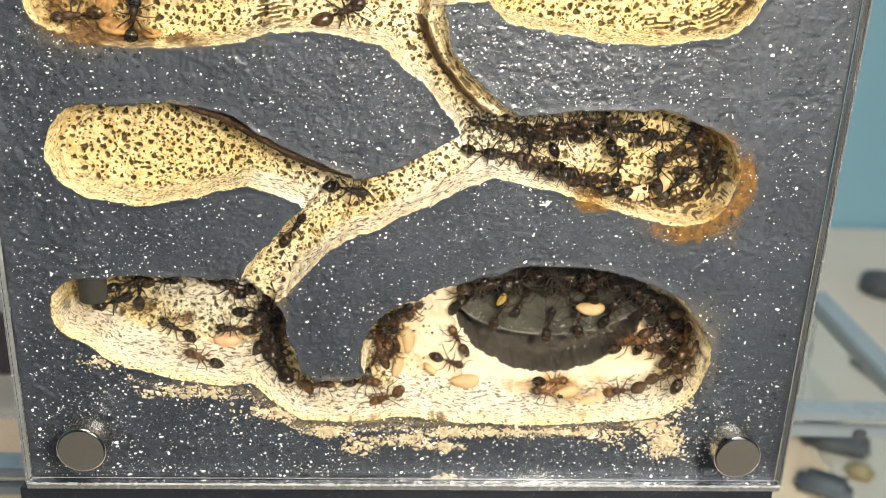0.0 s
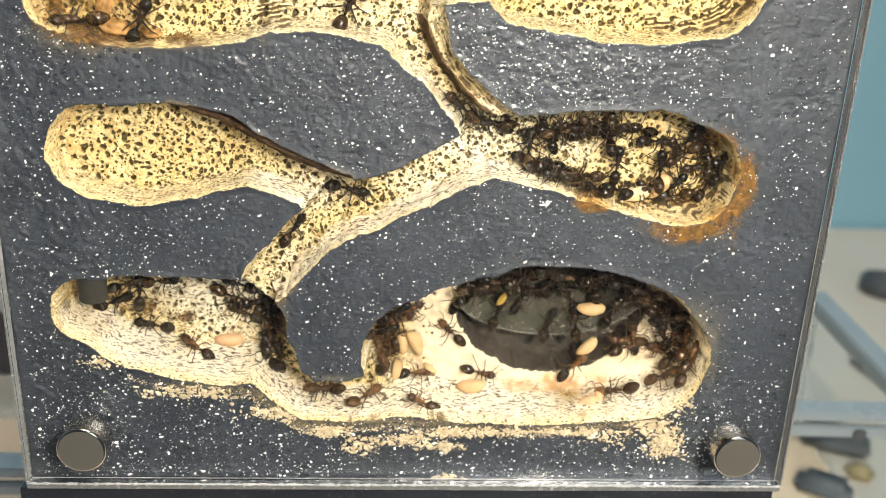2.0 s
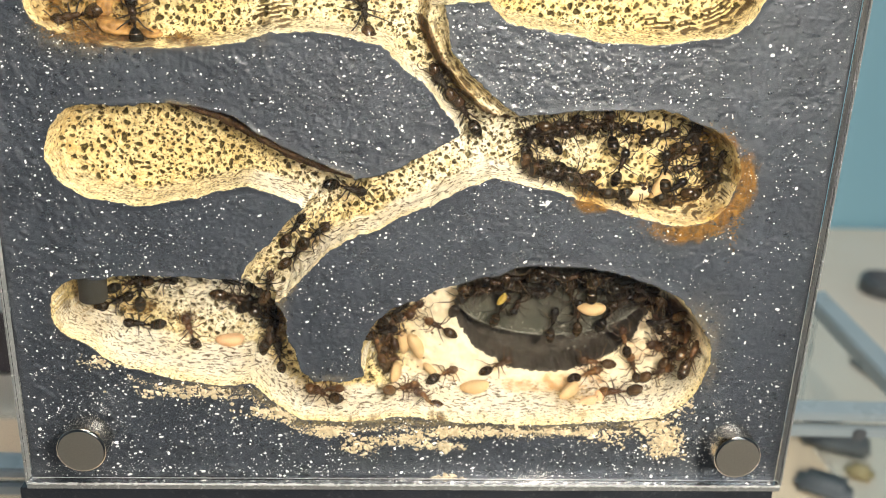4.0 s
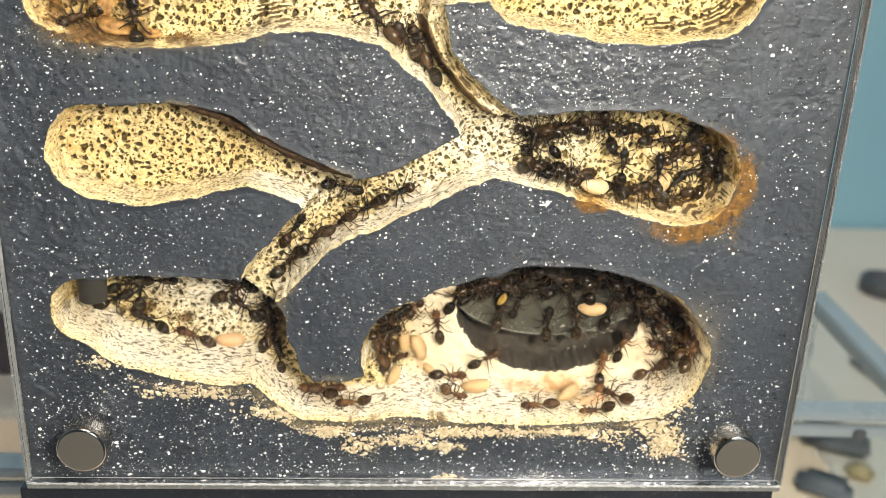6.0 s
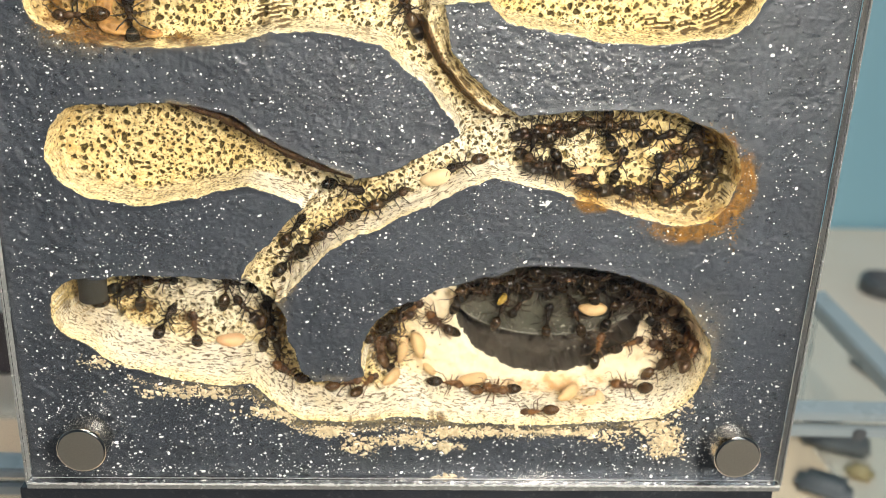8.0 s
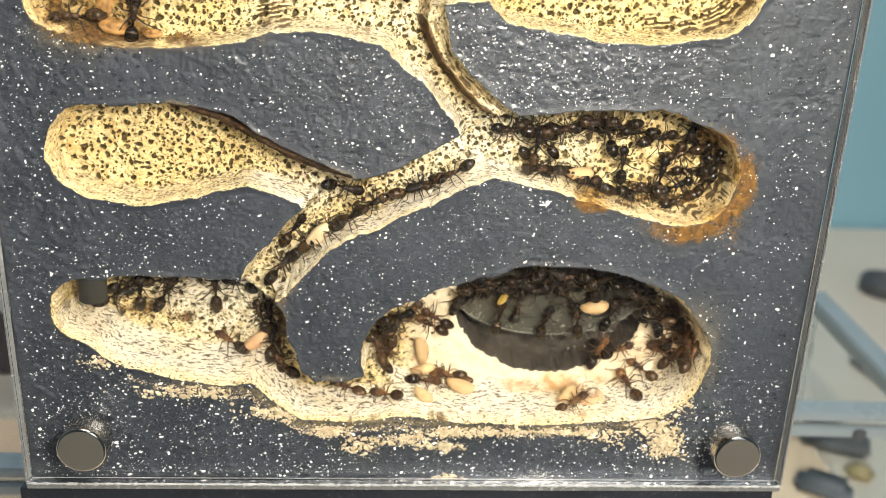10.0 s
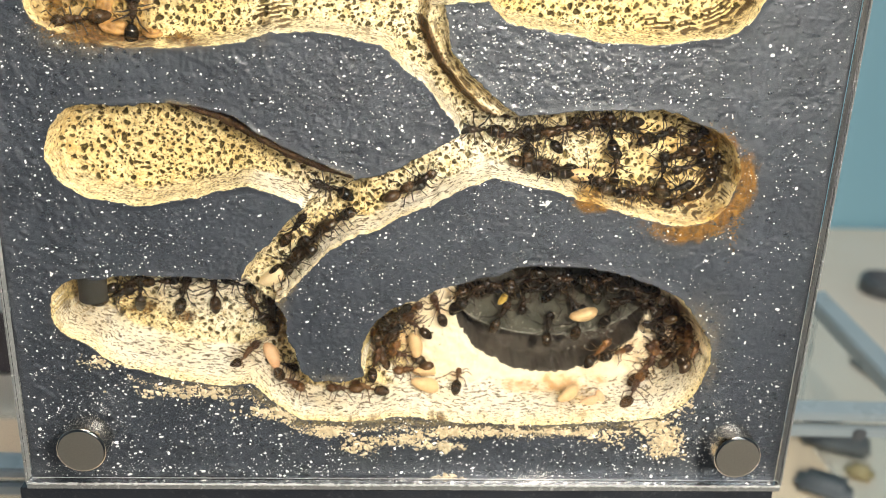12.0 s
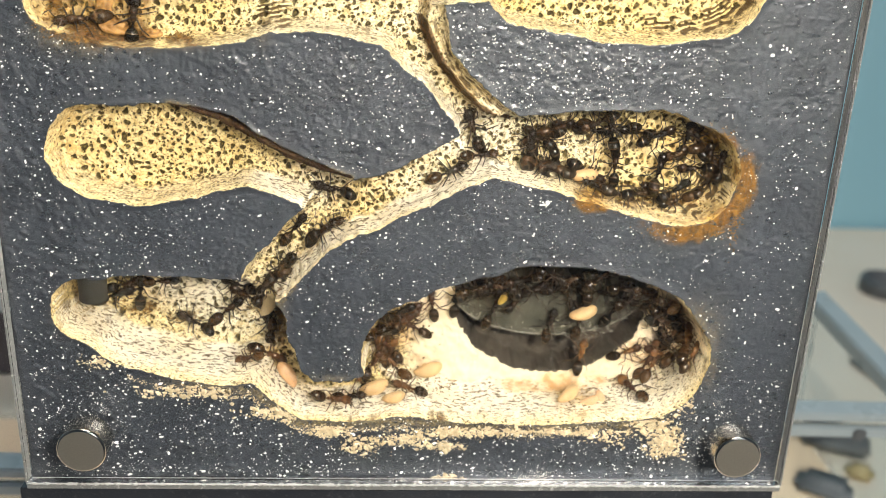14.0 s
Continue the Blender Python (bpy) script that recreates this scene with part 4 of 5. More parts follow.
    heaps = [(40.5, 6.8, 3.0, 2.8, 460), (38.0, 10.0, 4.0, 1.2, 160), (5.6, -0.4, 2.0, 0.8, 130), (-8.0, 5.6, 3.5, 1.6, 150), (-13.5, 8.4, 3.2, 1.0, 200),
             (-21.0, 11.5, 5.5, 1.1, 220), (-35.0, 15.0, 8.0, 1.2, 200), (5.0, 5.6, 3.0, 0.8, 130), (8.0, 8.2, 9.0, 0.8, 320), (24.0, 8.6, 10.0, 0.7, 240),
             (43.0, 14.0, 2.0, 3.0, 60), (-48.0, 20.0, 3.0, 1.0, 60), (-2.0, 6.8, 6.0, 1.0, 160), (31.0, 7.0, 4.0, 1.2, 60)]
    for cx, cz, sx, sz, n in heaps:
        for _ in range(int(n * 1.4)):
            x, z = rng.gauss(cx, sx * 0.5), rng.gauss(cz, sz * 0.55)
            if z > -0.8 and depth_at(x, z)[0] < 0.01:
                spots.append((x, -0.05, z, 0.06 + min(0.42, rng.expovariate(10))))
    low = [GALLERIES[k] for k in ("big_chamber", "channel", "low_left")]
    some = np.random.default_rng(77)
    gx, gz = some.uniform(-44, 41, 60000), some.uniform(5, 20, 60000)
    gap = -np.maximum.reduce([inside(gx, gz, chain) for chain in low])
    kept = (np.abs(gap - 1.9) < np.abs(some.normal(0, 0.4, 60000)) * (0.3 + 0.7 * (field(gx, gz, 2.5, 41) > -0.1))) & (gap > 1.15) & (depth_at(gx, gz + 4.5) > 2)
    for x, z in list(zip(gx[kept], gz[kept]))[:1000]:
        spots.append((x, 0.0, z, 0.05 + min(0.20, rng.expovariate(20))))
    tagged(lumps("stone_crumbs", spots, SAND, 7), "tan stone crumbs dug out by the ants", "crumbs", kind="stuff")
    spots = []
    for cx, cz, sx, sz, n in ((47.0, 48.0, 0.9, 5.0, 500), (40.0, 43.0, 4.5, 0.9, 420), (26.0, 47.3, 3.0, 1.0, 130), (42.0, 56.5, 2.0, 2.0, 110), (-42.0, 69.6, 4.0, 1.0, 120)):
        for _ in range(n):
            x, z = rng.gauss(cx, sx * 0.6), rng.gauss(cz, sz * 0.6)
            d = depth_at(x, z)[0]
            if d < 3.0:
                spots.append((x, d - 0.05, z, rng.uniform(0.05, 0.17)))
    for cx, cz, sx, sz, n in ((-46.0, 69.3, 3.2, 0.9, 420), (-40.0, 68.7, 3.8, 0.5, 420), (-50.8, 72.0, 1.3, 2.2, 260), (-34.0, 68.5, 2.5, 0.4, 90), (-44.0, 71.0, 3.5, 1.5, 160),
                              (-21.6, 24.0, 0.9, 4.5, 420), (-43.5, 24.0, 2.8, 1.2, 170), (-38.0, 22.6, 3.0, 1.0, 110), (44.0, 53.0, 1.3, 3.5, 320), (40.5, 45.6, 4.5, 1.0, 240), (33.0, 46.0, 4.0, 0.7, 120)):
        for _ in range(n):
            x, z = rng.gauss(cx, sx * 0.6), rng.gauss(cz, sz * 0.6)
            spots.append((x, depth_at(x, z)[0] - 0.05, z, rng.uniform(0.05, 0.19)))
    tagged(lumps("soil_grains", spots, SOIL, 8), "rusty orange soil grains smeared on the paint", "soil", kind="stuff")


def water_disc():
    """Grey dusty plastic disc that half closes the dark hole behind the big chamber."""
    ob = tagged(new("water_cap"), "dusty grey plastic cap in the dark hole", "cap")
    bm = bmesh.new()
    ring = 48
    outer = [(22.3 + 16.0 * math.cos(k * math.tau / ring), 27.5 + 8.0 * math.sin(k * math.tau / ring)) for k in range(ring)]
    front = [bm.verts.new((x * MM, 0.0126, z * MM)) for x, z in outer]
    back = [bm.verts.new((x * MM, 0.0150, z * MM)) for x, z in outer]
    bm.faces.new(front)
    bm.faces.new(back[::-1])
    for k in range(ring):
        bm.faces.new((front[k], front[(k + 1) % ring], back[(k + 1) % ring], back[k]))
    bmesh.ops.recalc_face_normals(bm, faces=bm.faces)
    part("cap_plate", bm, CAPGREY, ob, smooth=False)
    bm = bmesh.new()
    low = [(x, z) for x, z in outer if z < 29.0]
    low = sorted(low)
    tube(bm, [(x * MM, 0.0126, (z + 0.2) * MM) for x, z in low], [0.00016 + 0.00009 * math.sin(i * 2.3) for i in range(len(low))], 6)
    part("cap_rim", bm, CAPRIM, ob, "dusty pale rim of the cap")
    rng = random.Random(9)
    spots = []
    for _ in range(420):
        a = rng.uniform(math.pi, math.tau)
        r = 1 - abs(rng.gauss(0, 0.10))
        spots.append((22.3 + 16.0 * r * math.cos(a), 12.5, 27.5 + 8.0 * r * math.sin(a), 0.05 + min(0.16, rng.expovariate(25))))
    for _ in range(330):
        x, z = rng.gauss(28.5, 4.2), rng.gauss(19.0, 1.9)
        spots.append((x, 12.5 if z > 20 else 17.4, z, 0.06 + min(0.3, rng.expovariate(14))))
    # the cap's small glints, put in as pale grains
    for _ in range(160):
        spots.append((rng.uniform(9, 36), 12.5, rng.uniform(21.5, 32), 0.04 + min(0.2, rng.expovariate(24))))
    for _ in range(70):
        spots.append((rng.uniform(10, 34), 17.6, rng.uniform(14, 22), 0.05 + min(0.2, rng.expovariate(22))))
    tagged(lumps("cap_dust", spots, RUBBLE, 10, ob), kind="stuff")
    return ob


def tube_stub():
    ob = tagged(new("feeding_tube"), "short grey plastic tube end in the gallery", "tube")
    bm = bmesh.new()
    c = Vector((-49.3, 4.8, 0))
    ring = 28
    prof = [(1.45, 31.5), (1.45, 28.5), (1.60, 28.3), (1.95, 28.3), (2.10, 28.5), (2.10, 35.5)]
    rings = [[bm.verts.new(((c.x + r * math.cos(k * math.tau / ring)) * MM, (c.y + r * math.sin(k * math.tau / ring)) * MM, z * MM)) for k in range(ring)] for r, z in prof]
    for r, s in zip(rings, rings[1:]):
        for k in range(ring):
            bm.faces.new((r[k], r[(k + 1) % ring], s[(k + 1) % ring], s[k]))
    bm.faces.new(rings[0])
    bmesh.ops.recalc_face_normals(bm, faces=bm.faces)
    part("tube_wall", bm, TUBE, ob)
    return ob


specks_and_crumbs()
water_disc()
tube_stub()


# ---- things on the table behind ----
def clear_box(lo, hi):
    ob = tagged(new("plastic_box"), "clear plastic box with a thick bluish rim on the table", "box")
    w, d, h = (b - a for a, b in zip(lo, hi))
    t, r = 0.002, 0.0045
    for name, a, b, mat in (("front_wall", (0, 0, 0), (w, t, h - r), CLEAR_BOX), ("back_wall", (0, d - t, 0), (w, d, h - r), CLEAR_BOX),
                            ("side_wall", (0, t, 0), (t, d - t, h - r), CLEAR_BOX), ("side_wall", (w - t, t, 0), (w, d - t, h - r), CLEAR_BOX),
                            ("bottom", (t, t, 0), (w - t, d - t, t), CLEAR_BOX),
                            ("rim", (-t, -t, h - 0.0022), (w + t, r, h), RIM), ("lip", (-t, -t, h - 0.0062), (w + t, 0, h - 0.0034), RIM),
                            ("latch", (w * 0.74, -t - 0.0008, h - 0.0064), (w * 0.74 + 0.003, -t - 0.0001, h - 0.0036), SLATE), ("rim", (-t, d - r, h - r), (w + t, d + t, h), RIM),
                            ("rim", (-t, r, h - r), (r, d - r, h), RIM), ("rim", (w - r, r, h - r), (w + t, d - r, h), RIM)):
        bm = bmesh.new()
        box(bm, a, b, 0.0005)
        part(name, bm, mat, ob, smooth=False).visible_shadow = mat is RIM
    ob.matrix_basis = pose(*lo, 0, 0, -1.5)
    return ob


clear_box((0.045, 0.054, TABLE_Z), (0.121, 0.122, -0.018))
clear_box((-0.150, 0.034, TABLE_Z), (-0.064, 0.118, -0.020))


def table_scrap(name, centre, size, turn, mat, label, category, bevel):
    bm = bmesh.new()
    box(bm, (-size[0] / 2, -size[1] / 2, 0), (size[0] / 2, size[1] / 2, size[2]), bevel)
    for v in bm.verts:
        v.co.x *= 1 - 0.25 * v.co.z / size[2]
    ob = tagged(part(name, bm, mat), label, category)
    ob.matrix_basis = pose(centre[0], centre[1], TABLE_Z, 0, 0, turn)
    return ob


table_scrap("plastic_wedge", (0.1275, 0.1045), (0.022, 0.012, 0.006), -26, SLATE, "dark slate plastic wedge lying on the table", "wedge", 0.002)
table_scrap("plastic_wedge", (0.114, 0.081), (0.017, 0.010, 0.005), -34, SLATE, "dark slate plastic wedge lying on the table", "wedge", 0.002)
table_scrap("amber_block", (0.128, 0.0885), (0.0085, 0.006, 0.004), -30, AMBER, "small amber plastic block lying on the table", "block", 0.0015)

table_scrap("plastic_wedge", (0.1605, 0.149), (0.021, 0.0055, 0.003), 100, SLATE, "thin dark slate plastic sliver lying on the table", "wedge", 0.001)


def bottle_cap():
    """Dark round screw cap that lies open side up on the table."""
    bm = bmesh.new()
    ring = 36
    prof = [(0.0, 0.001), (0.0075, 0.001), (0.0080, 0.006), (0.0095, 0.006), (0.0100, 0.005), (0.0102, 0.0), (0.0, 0.0)]
    rings = [[bm.verts.new((max(r, 1e-5) * math.cos(k * math.tau / ring), max(r, 1e-5) * math.sin(k * math.tau / ring), z)) for k in range(ring)] for r, z in prof]
    for r, s in zip(rings, rings[1:]):
        for k in range(ring):
            bm.faces.new((r[k], r[(k + 1) % ring], s[(k + 1) % ring], s[k]))
    bmesh.ops.recalc_face_normals(bm, faces=bm.faces)
    ob = tagged(part("bottle_cap", bm, SLATE), "dark round screw cap lying on the table", "cap")
    ob.matrix_basis = pose(0.2, 0.222, TABLE_Z)
    return ob


bottle_cap()


def storage_tub(lo, hi):
    """Dark tub with an overhanging lid, far behind the nest."""
    ob = tagged(new("storage_tub"), "dark mauve plastic tub standing on the table", "tub")
    for name, a, b in (("body", lo, (hi[0], hi[1], hi[2] - 0.006)), ("lid", (lo[0] - 0.002, lo[1] - 0.002, hi[2] - 0.006), (hi[0] + 0.002, hi[1] + 0.002, hi[2]))):
        bm = bmesh.new()
        box(bm, a, b, 0.0015)
        part(name, bm, MAUVE, ob, smooth=False)
    return ob


storage_tub((-0.180, 0.142, TABLE_Z), (-0.082, 0.195, -0.004))


def hangers(places):
    """Ants that cling to each other under a roof, well before the back wall."""
    for i, (x, z, h, lift) in enumerate(places):
        fidget(ant(0.82 + 0.05 * (i % 3), i), x, z, h, 700 + i, lift)


def crowd(places, seed):
    """Resting ants, some on the backs of others."""
    for i, (x, z, h, size) in enumerate(places):
        fidget(ant(size, seed + i), x, z, h, seed + i, (0.0, 0.0, 0.9)[(i * 7 + seed) % 3])


# ---- what moves ----
def motions():
    # ants that run through the galleries
    crawl(ant(1.2, 0), [(0, -11.93, 72.37, 25), (1, -11.45, 72.54, 30), (1.5, -10.98, 72.86, 50), (2.5, -10.51, 72.95, 80), (3.2, -10.51, 73.03, 85), (5.5, -4.75, 69.55, 130), (6, -6.37, 70.9, 130), (6.5, -7.98, 72.6, 120), (7, -8.93, 74.16, 110), (8, -9.59, 78.71, 90), (14, -11.92, 79.38, 90)])
    crawl(ant(1.0, 1), [(0, 10.37, 57.2, 170), (1, 8.76, 58.06, 160), (1.5, 7.44, 58.87, 150), (2, 5.76, 59.33, 140), (2.5, 5.5, 59.66, 140), (3, 4.95, 60.81, 125), (3.2, 4.43, 61.38, 125), (5.3, 1.18, 65.38, 125), (5.5, 0.58, 66.17, 125), (6, -0.05, 68.16, 120), (6.5, -1.08, 70.8, 110), (7, -1.74, 71.51, 110), (7.5, -2.08, 72.58, 115), (8, -2.5, 73.35, 115), (10.3, -4.91, 78.84, 110), (14, -4.92, 79.59, 110)])
    crawl(ant(1.0, 2), [(0, 13.48, 56.69, 175), (1, 12.22, 56.96, 172), (1.5, 11.38, 57.14, 165), (2, 10.35, 57.54, 160), (2.5, 10.58, 53.71, 145), (3, 8.8, 55.23, 118), (3.2, 8.25, 56.07, 120), (5.3, 4.16, 61.95, 130), (5.5, 3.71, 63.01, 130), (6, 1.4, 65.96, 125), (6.5, 0.1, 68.8, 120), (7, -0.6, 70.66, 115), (7.5, -0.93, 71.25, 120), (8, -1.75, 72.12, 115), (10.3, -3.72, 78.5, 110), (14, -4.13, 79.24, 110)])
    crawl(ant(0.95, 3), [(0, 16.08, 55.65, 175), (1.5, 13.44, 57.21, 175), (2.5, 8.74, 58.19, 160), (3, 7.71, 58.55, 140), (3.2, 7.01, 59.2, 135), (5.3, -1.06, 66.85, 125), (5.5, -2.69, 67.44, 130), (6, -2.16, 68.74, 125), (6.5, -2.8, 72.71, 110), (7, -2.82, 73.49, 110), (8, -3.46, 77.33, 110), (14, -4.15, 80.03, 110)])
    crawl(ant(0.95, 4), [(0, 9.1, 52.33, -5), (0.5, 10.61, 52.04, -5), (1, 12.35, 51.47, -10), (1.5, 16.12, 51.3, -10), (3, 17.23, 51.33, -40), (5.5, 17.27, 50.72, -60), (8, 16.77, 51.76, -30), (11, 17.26, 50.89, -50), (14, 17.66, 51.34, -60)])
    crawl(ant(1.0, 5), [(0, 12.64, 52.36, -5), (0.5, 14.64, 51.71, -8), (1, 16.14, 51.04, -10), (1.5, 18.73, 49.98, -15), (3, 21.97, 48.7, -20), (8, 23.42, 49.27, -10), (11, 24.73, 49.12, -20), (14, 25.06, 50.2, -30)])
    crawl(ant(1.05, 6), [(0, 21.58, 55.79, 170), (5.5, 18.57, 56.31, 180), (8, 16.94, 55.41, 180), (10.3, 13.5, 56.35, 175), (11, 10.39, 56.86, 165), (11.5, 9.31, 56.49, 170), (12, 9.09, 56.18, 180), (12.5, 8.85, 54.28, 150), (13, 9.04, 53.85, 165), (13.5, 8.86, 54.19, 140), (14, 7.92, 55.89, 110)])
    crawl(ant(1.0, 7), [(0, 24.9, 56.74, 175), (8, 20.24, 56.62, 180), (10.3, 16.85, 56.78, 178), (11, 13.54, 55.67, 175), (12, 14.39, 55.52, 180), (14, 18.21, 55.44, 200)])
    crawl(ant(0.95, 8), [(0, 25.61, 48.88, 180), (6.5, 23.37, 49.8, 180), (7, 18.14, 50.65, 185), (7.25, 12.51, 51.36, 188), (7.5, 8.07, 51.01, 190), (8, 7.24, 50.64, 200), (8.2, 5.74, 50.08, 205), (8.7, -1.37, 46.74, 205), (9.4, -8.55, 43, 212), (9.8, -11.98, 40.89, 215), (10.3, -14.05, 38.81, 220), (10.5, -14.23, 38.63, 215), (11, -14.86, 38.28, 220), (11.5, -16.24, 36.78, 225), (12, -18.88, 34.06, 225), (12.5, -20.89, 31.85, 230), (14, -21.49, 31.35, 235)])
    crawl(ant(1.0, 9), [(0, -10.98, 46.63, -12), (3, -10.73, 46.81, -14), (5.5, -11.56, 47.21, -18), (8, -11.39, 47.21, -18), (11, -11.48, 47.12, -15), (11.25, -12.33, 47.1, 60), (11.5, -12.99, 47.15, 120), (12, -13, 47, 150), (12.5, -12.66, 47.01, 160), (14, -12.66, 46.92, 158)])
    crawl(ant(0.9, 10), [(0, -19.29, 40.03, 50), (5, -19.29, 39.94, 52), (9, -19.29, 40.03, 49), (14, -19.11, 40.22, 50)])
    crawl(ant(1.0, 11), [(0, -23.86, 19.03, 92), (1.5, -24.26, 21.7, 92), (3, -21.58, 30.94, 60), (3.2, -21.32, 31.36, 58), (3.8, -17.61, 37.31, 42), (4.5, -10.25, 41.97, 30), (5.3, -3.06, 46.17, 25), (5.5, -2.8, 46.26, 25), (6, -3.65, 45.89, 25), (6.5, -4.74, 45.24, 26), (7, -7.7, 43.2, 28), (7.5, -7.27, 43.39, 30), (8, -7.87, 43.02, 30), (10.3, -10.05, 41.55, 32), (10.5, -10.06, 41.66, 32), (11, -11.61, 40.83, 35), (12, -11.98, 40.89, 30), (13, -11.12, 41.43, 30), (14, -13.65, 39.59, 38)])
    crawl(ant(1.0, 12), [(0, -24.28, 20.89, 90), (3, -23.42, 25.75, 80), (3.8, -23.52, 28.72, 60), (4.5, -18.06, 36.56, 45), (5.3, -11.5, 40.61, 35), (6.5, -11.26, 40.91, 35), (7, -9.22, 42.15, 35), (7.5, -4.13, 44.66, 30), (8, -4.13, 44.69, 30), (10.3, -0.51, 46.29, 25), (10.5, 0.08, 46.68, 25), (11, 6.16, 49.8, 25), (11.5, 9.49, 51.1, 5), (12, 16.39, 50.75, 0), (14, 18.57, 50.27, -15)])
    crawl(ant(0.95, 13), [(0, -22.04, 17.69, 110), (3, -23.55, 20.69, 95), (3.8, -23.39, 26.74, 70), (4.4, -22.03, 31.88, 55), (4.9, -18.93, 35.61, 45), (5.3, -15.39, 37.83, 45), (8, -15.38, 37.72, 45), (10.5, -12.96, 39.97, 35), (11, -11.95, 40.64, 40), (11.5, -15.25, 38.99, 40), (12, -15.43, 38.9, 35), (12.5, -13.66, 39.7, 30), (13, -11.78, 40.65, 30), (13.5, -15.41, 38.6, 40), (14, -14.09, 39.23, 40)])
    crawl(ant(1.0, 14), [(0, -22.63, 15.44, 100), (3, -23.94, 18.29, 80), (4, -23.45, 24.75, 75), (4.7, -22.27, 31.48, 55), (5.3, -19.37, 34.18, 50), (8, -19.38, 35.04, 50), (10.5, -21.4, 33.5, 50), (11.5, -20.69, 34.46, 50), (12, -19.99, 34.66, 45), (14, -20.71, 33.52, 50)])
    crawl(ant(1.0, 15), [(0, -22.32, 20.06, 90), (3, -22.41, 22.14, 92), (5.5, -22.95, 19.76, 95), (8, -24.01, 24.23, 70), (8.8, -22.25, 31.37, 55), (9.5, -18.06, 36.56, 45), (10.3, -13.17, 39.43, 40), (10.5, -12.76, 39.73, 40), (11, -10.37, 41.21, 35), (11.5, -7.69, 42.84, 30), (12, -1.95, 46.01, 30), (12.5, 0.31, 47.4, 35), (13, 0.56, 47.67, 35), (13.5, 1.73, 48.23, 30), (14, 4.07, 49.34, 25)])
    crawl(ant(1.0, 16), [(0, -26.02, 23.9, 0), (3, -26.67, 26.49, 10), (5.5, -24.18, 24.73, 60), (8, -23.03, 26.75, 60), (8.8, -21.76, 31.88, 52), (9.5, -18.5, 35.8, 45), (10.3, -15.56, 37.64, 45), (10.6, -14.46, 38.22, 100), (11, -13.07, 39.02, 165), (11.5, -14.26, 38.19, 220), (12, -17.03, 35.31, 220), (12.5, -20.19, 32.43, 220), (13, -21.49, 31.35, 225), (14, -23.19, 27.54, 225)])
    crawl(ant(0.9, 17), [(0, -24.65, 24.22, 70), (3, -24.12, 26.73, 60), (3.6, -22.01, 31.48, 52), (4.3, -15.87, 38.63, 40), (5.3, -8.13, 43.82, 30), (6, -8.55, 43.18, 30), (7, -12.79, 39.97, 35), (8, -12.78, 39.86, 35), (10.3, -6.44, 45.02, 28), (11, -3.9, 45.7, 25), (11.5, -3.89, 45.26, 22), (12, -0.13, 48.18, 30), (13, 4.87, 50.58, 12), (14, 8.67, 51.73, 15)])
    crawl(ant(1.0, 18, True), [(0, -33.55, 17.14, 160), (0.5, -33.55, 17.14, 160), (1, -33.97, 17.23, 155), (1.5, -34.49, 17.53, 130), (2, -35.08, 17.83, 125), (2.5, -36.2, 18.86, 130), (3, -35.79, 19.49, 92), (3.2, -35.78, 19.7, 95), (5.5, -36.68, 19.99, 135), (6, -35.52, 18.78, 150), (6.5, -36.45, 19.08, 150), (7, -36.67, 20.09, 135), (7.5, -36.18, 20.71, 120), (8, -35.46, 20.52, 95), (8.2, -35.66, 20.31, 95), (10.3, -28.72, 17.52, 132), (11, -28.9, 17.62, 135), (11.5, -28.21, 17.31, 120), (12, -26.62, 17.12, 75), (12.5, -27.49, 17.11, 10), (13, -24.27, 17.25, -12), (13.5, -23.27, 16.75, -12), (14, -23.98, 17.36, -15)])
    crawl(ant(1.0, 19), [(0, -38.19, 20.68, 150), (0.5, -40.7, 21.15, 150), (3, -42.68, 20.71, 180), (5.5, -44.99, 21.06, 190), (6, -42.44, 22.24, 150), (7, -43.19, 21.93, 120), (7.5, -42.08, 20.93, 120), (8, -40.2, 21.97, 60), (10.5, -39.71, 28.25, 60), (12.5, -36.05, 26.54, 80), (13.5, -36, 24.05, 80), (14, -35.21, 21.94, 150)])
    crawl(ant(1.05, 20), [(0, -48.52, 25.15, 20), (4, -48.23, 25.35, 22), (8, -47.97, 26.34, 24), (14, -48.13, 26.54, 20)])
    crawl(ant(1.0, 21), [(0, -43.89, 27.2, 85), (6, -43.81, 27.1, 88), (14, -43.7, 27.4, 84)])
    crawl(ant(0.9, 22), [(0, -46.3, 28.33, 15), (7, -46.12, 28.43, 20), (14, -46.48, 28.33, 15)])
    crawl(ant(0.9, 23), [(0, -40.65, 29.02, 5), (7, -40.82, 29.11, 0), (14, -40.56, 29.02, 5)])
    crawl(ant(0.9, 24), [(0, -28.13, 28.64, 160), (5, -27.85, 28.85, 165), (14, -28.13, 28.64, 160)])
    crawl(ant(1.05, 25), [(0, -30.2, 28.41, -30), (3, -29.13, 25.85, -30), (5.5, -29.34, 27.64, 20), (8, -30.23, 27.82, 80), (10.5, -32.32, 27.39, 95), (12, -32.05, 27.39, 92), (13, -32.27, 26.4, 92), (13.5, -31.86, 25.61, 100), (14, -30.39, 24.03, 40)])
    crawl(ant(0.95, 26), [(0, -28.87, 20.82, 175), (1, -26.99, 22.17, 160), (3, -27.34, 25.18, 150), (8, -26.92, 24.19, 130), (10.5, -24.23, 22.72, 100), (14, -26.84, 26.69, 150)])
    crawl(ant(0.95, 27), [(0, -23.32, 22.73, 95), (7, -23.51, 22.22, 98), (14, -23.11, 23.74, 90)])
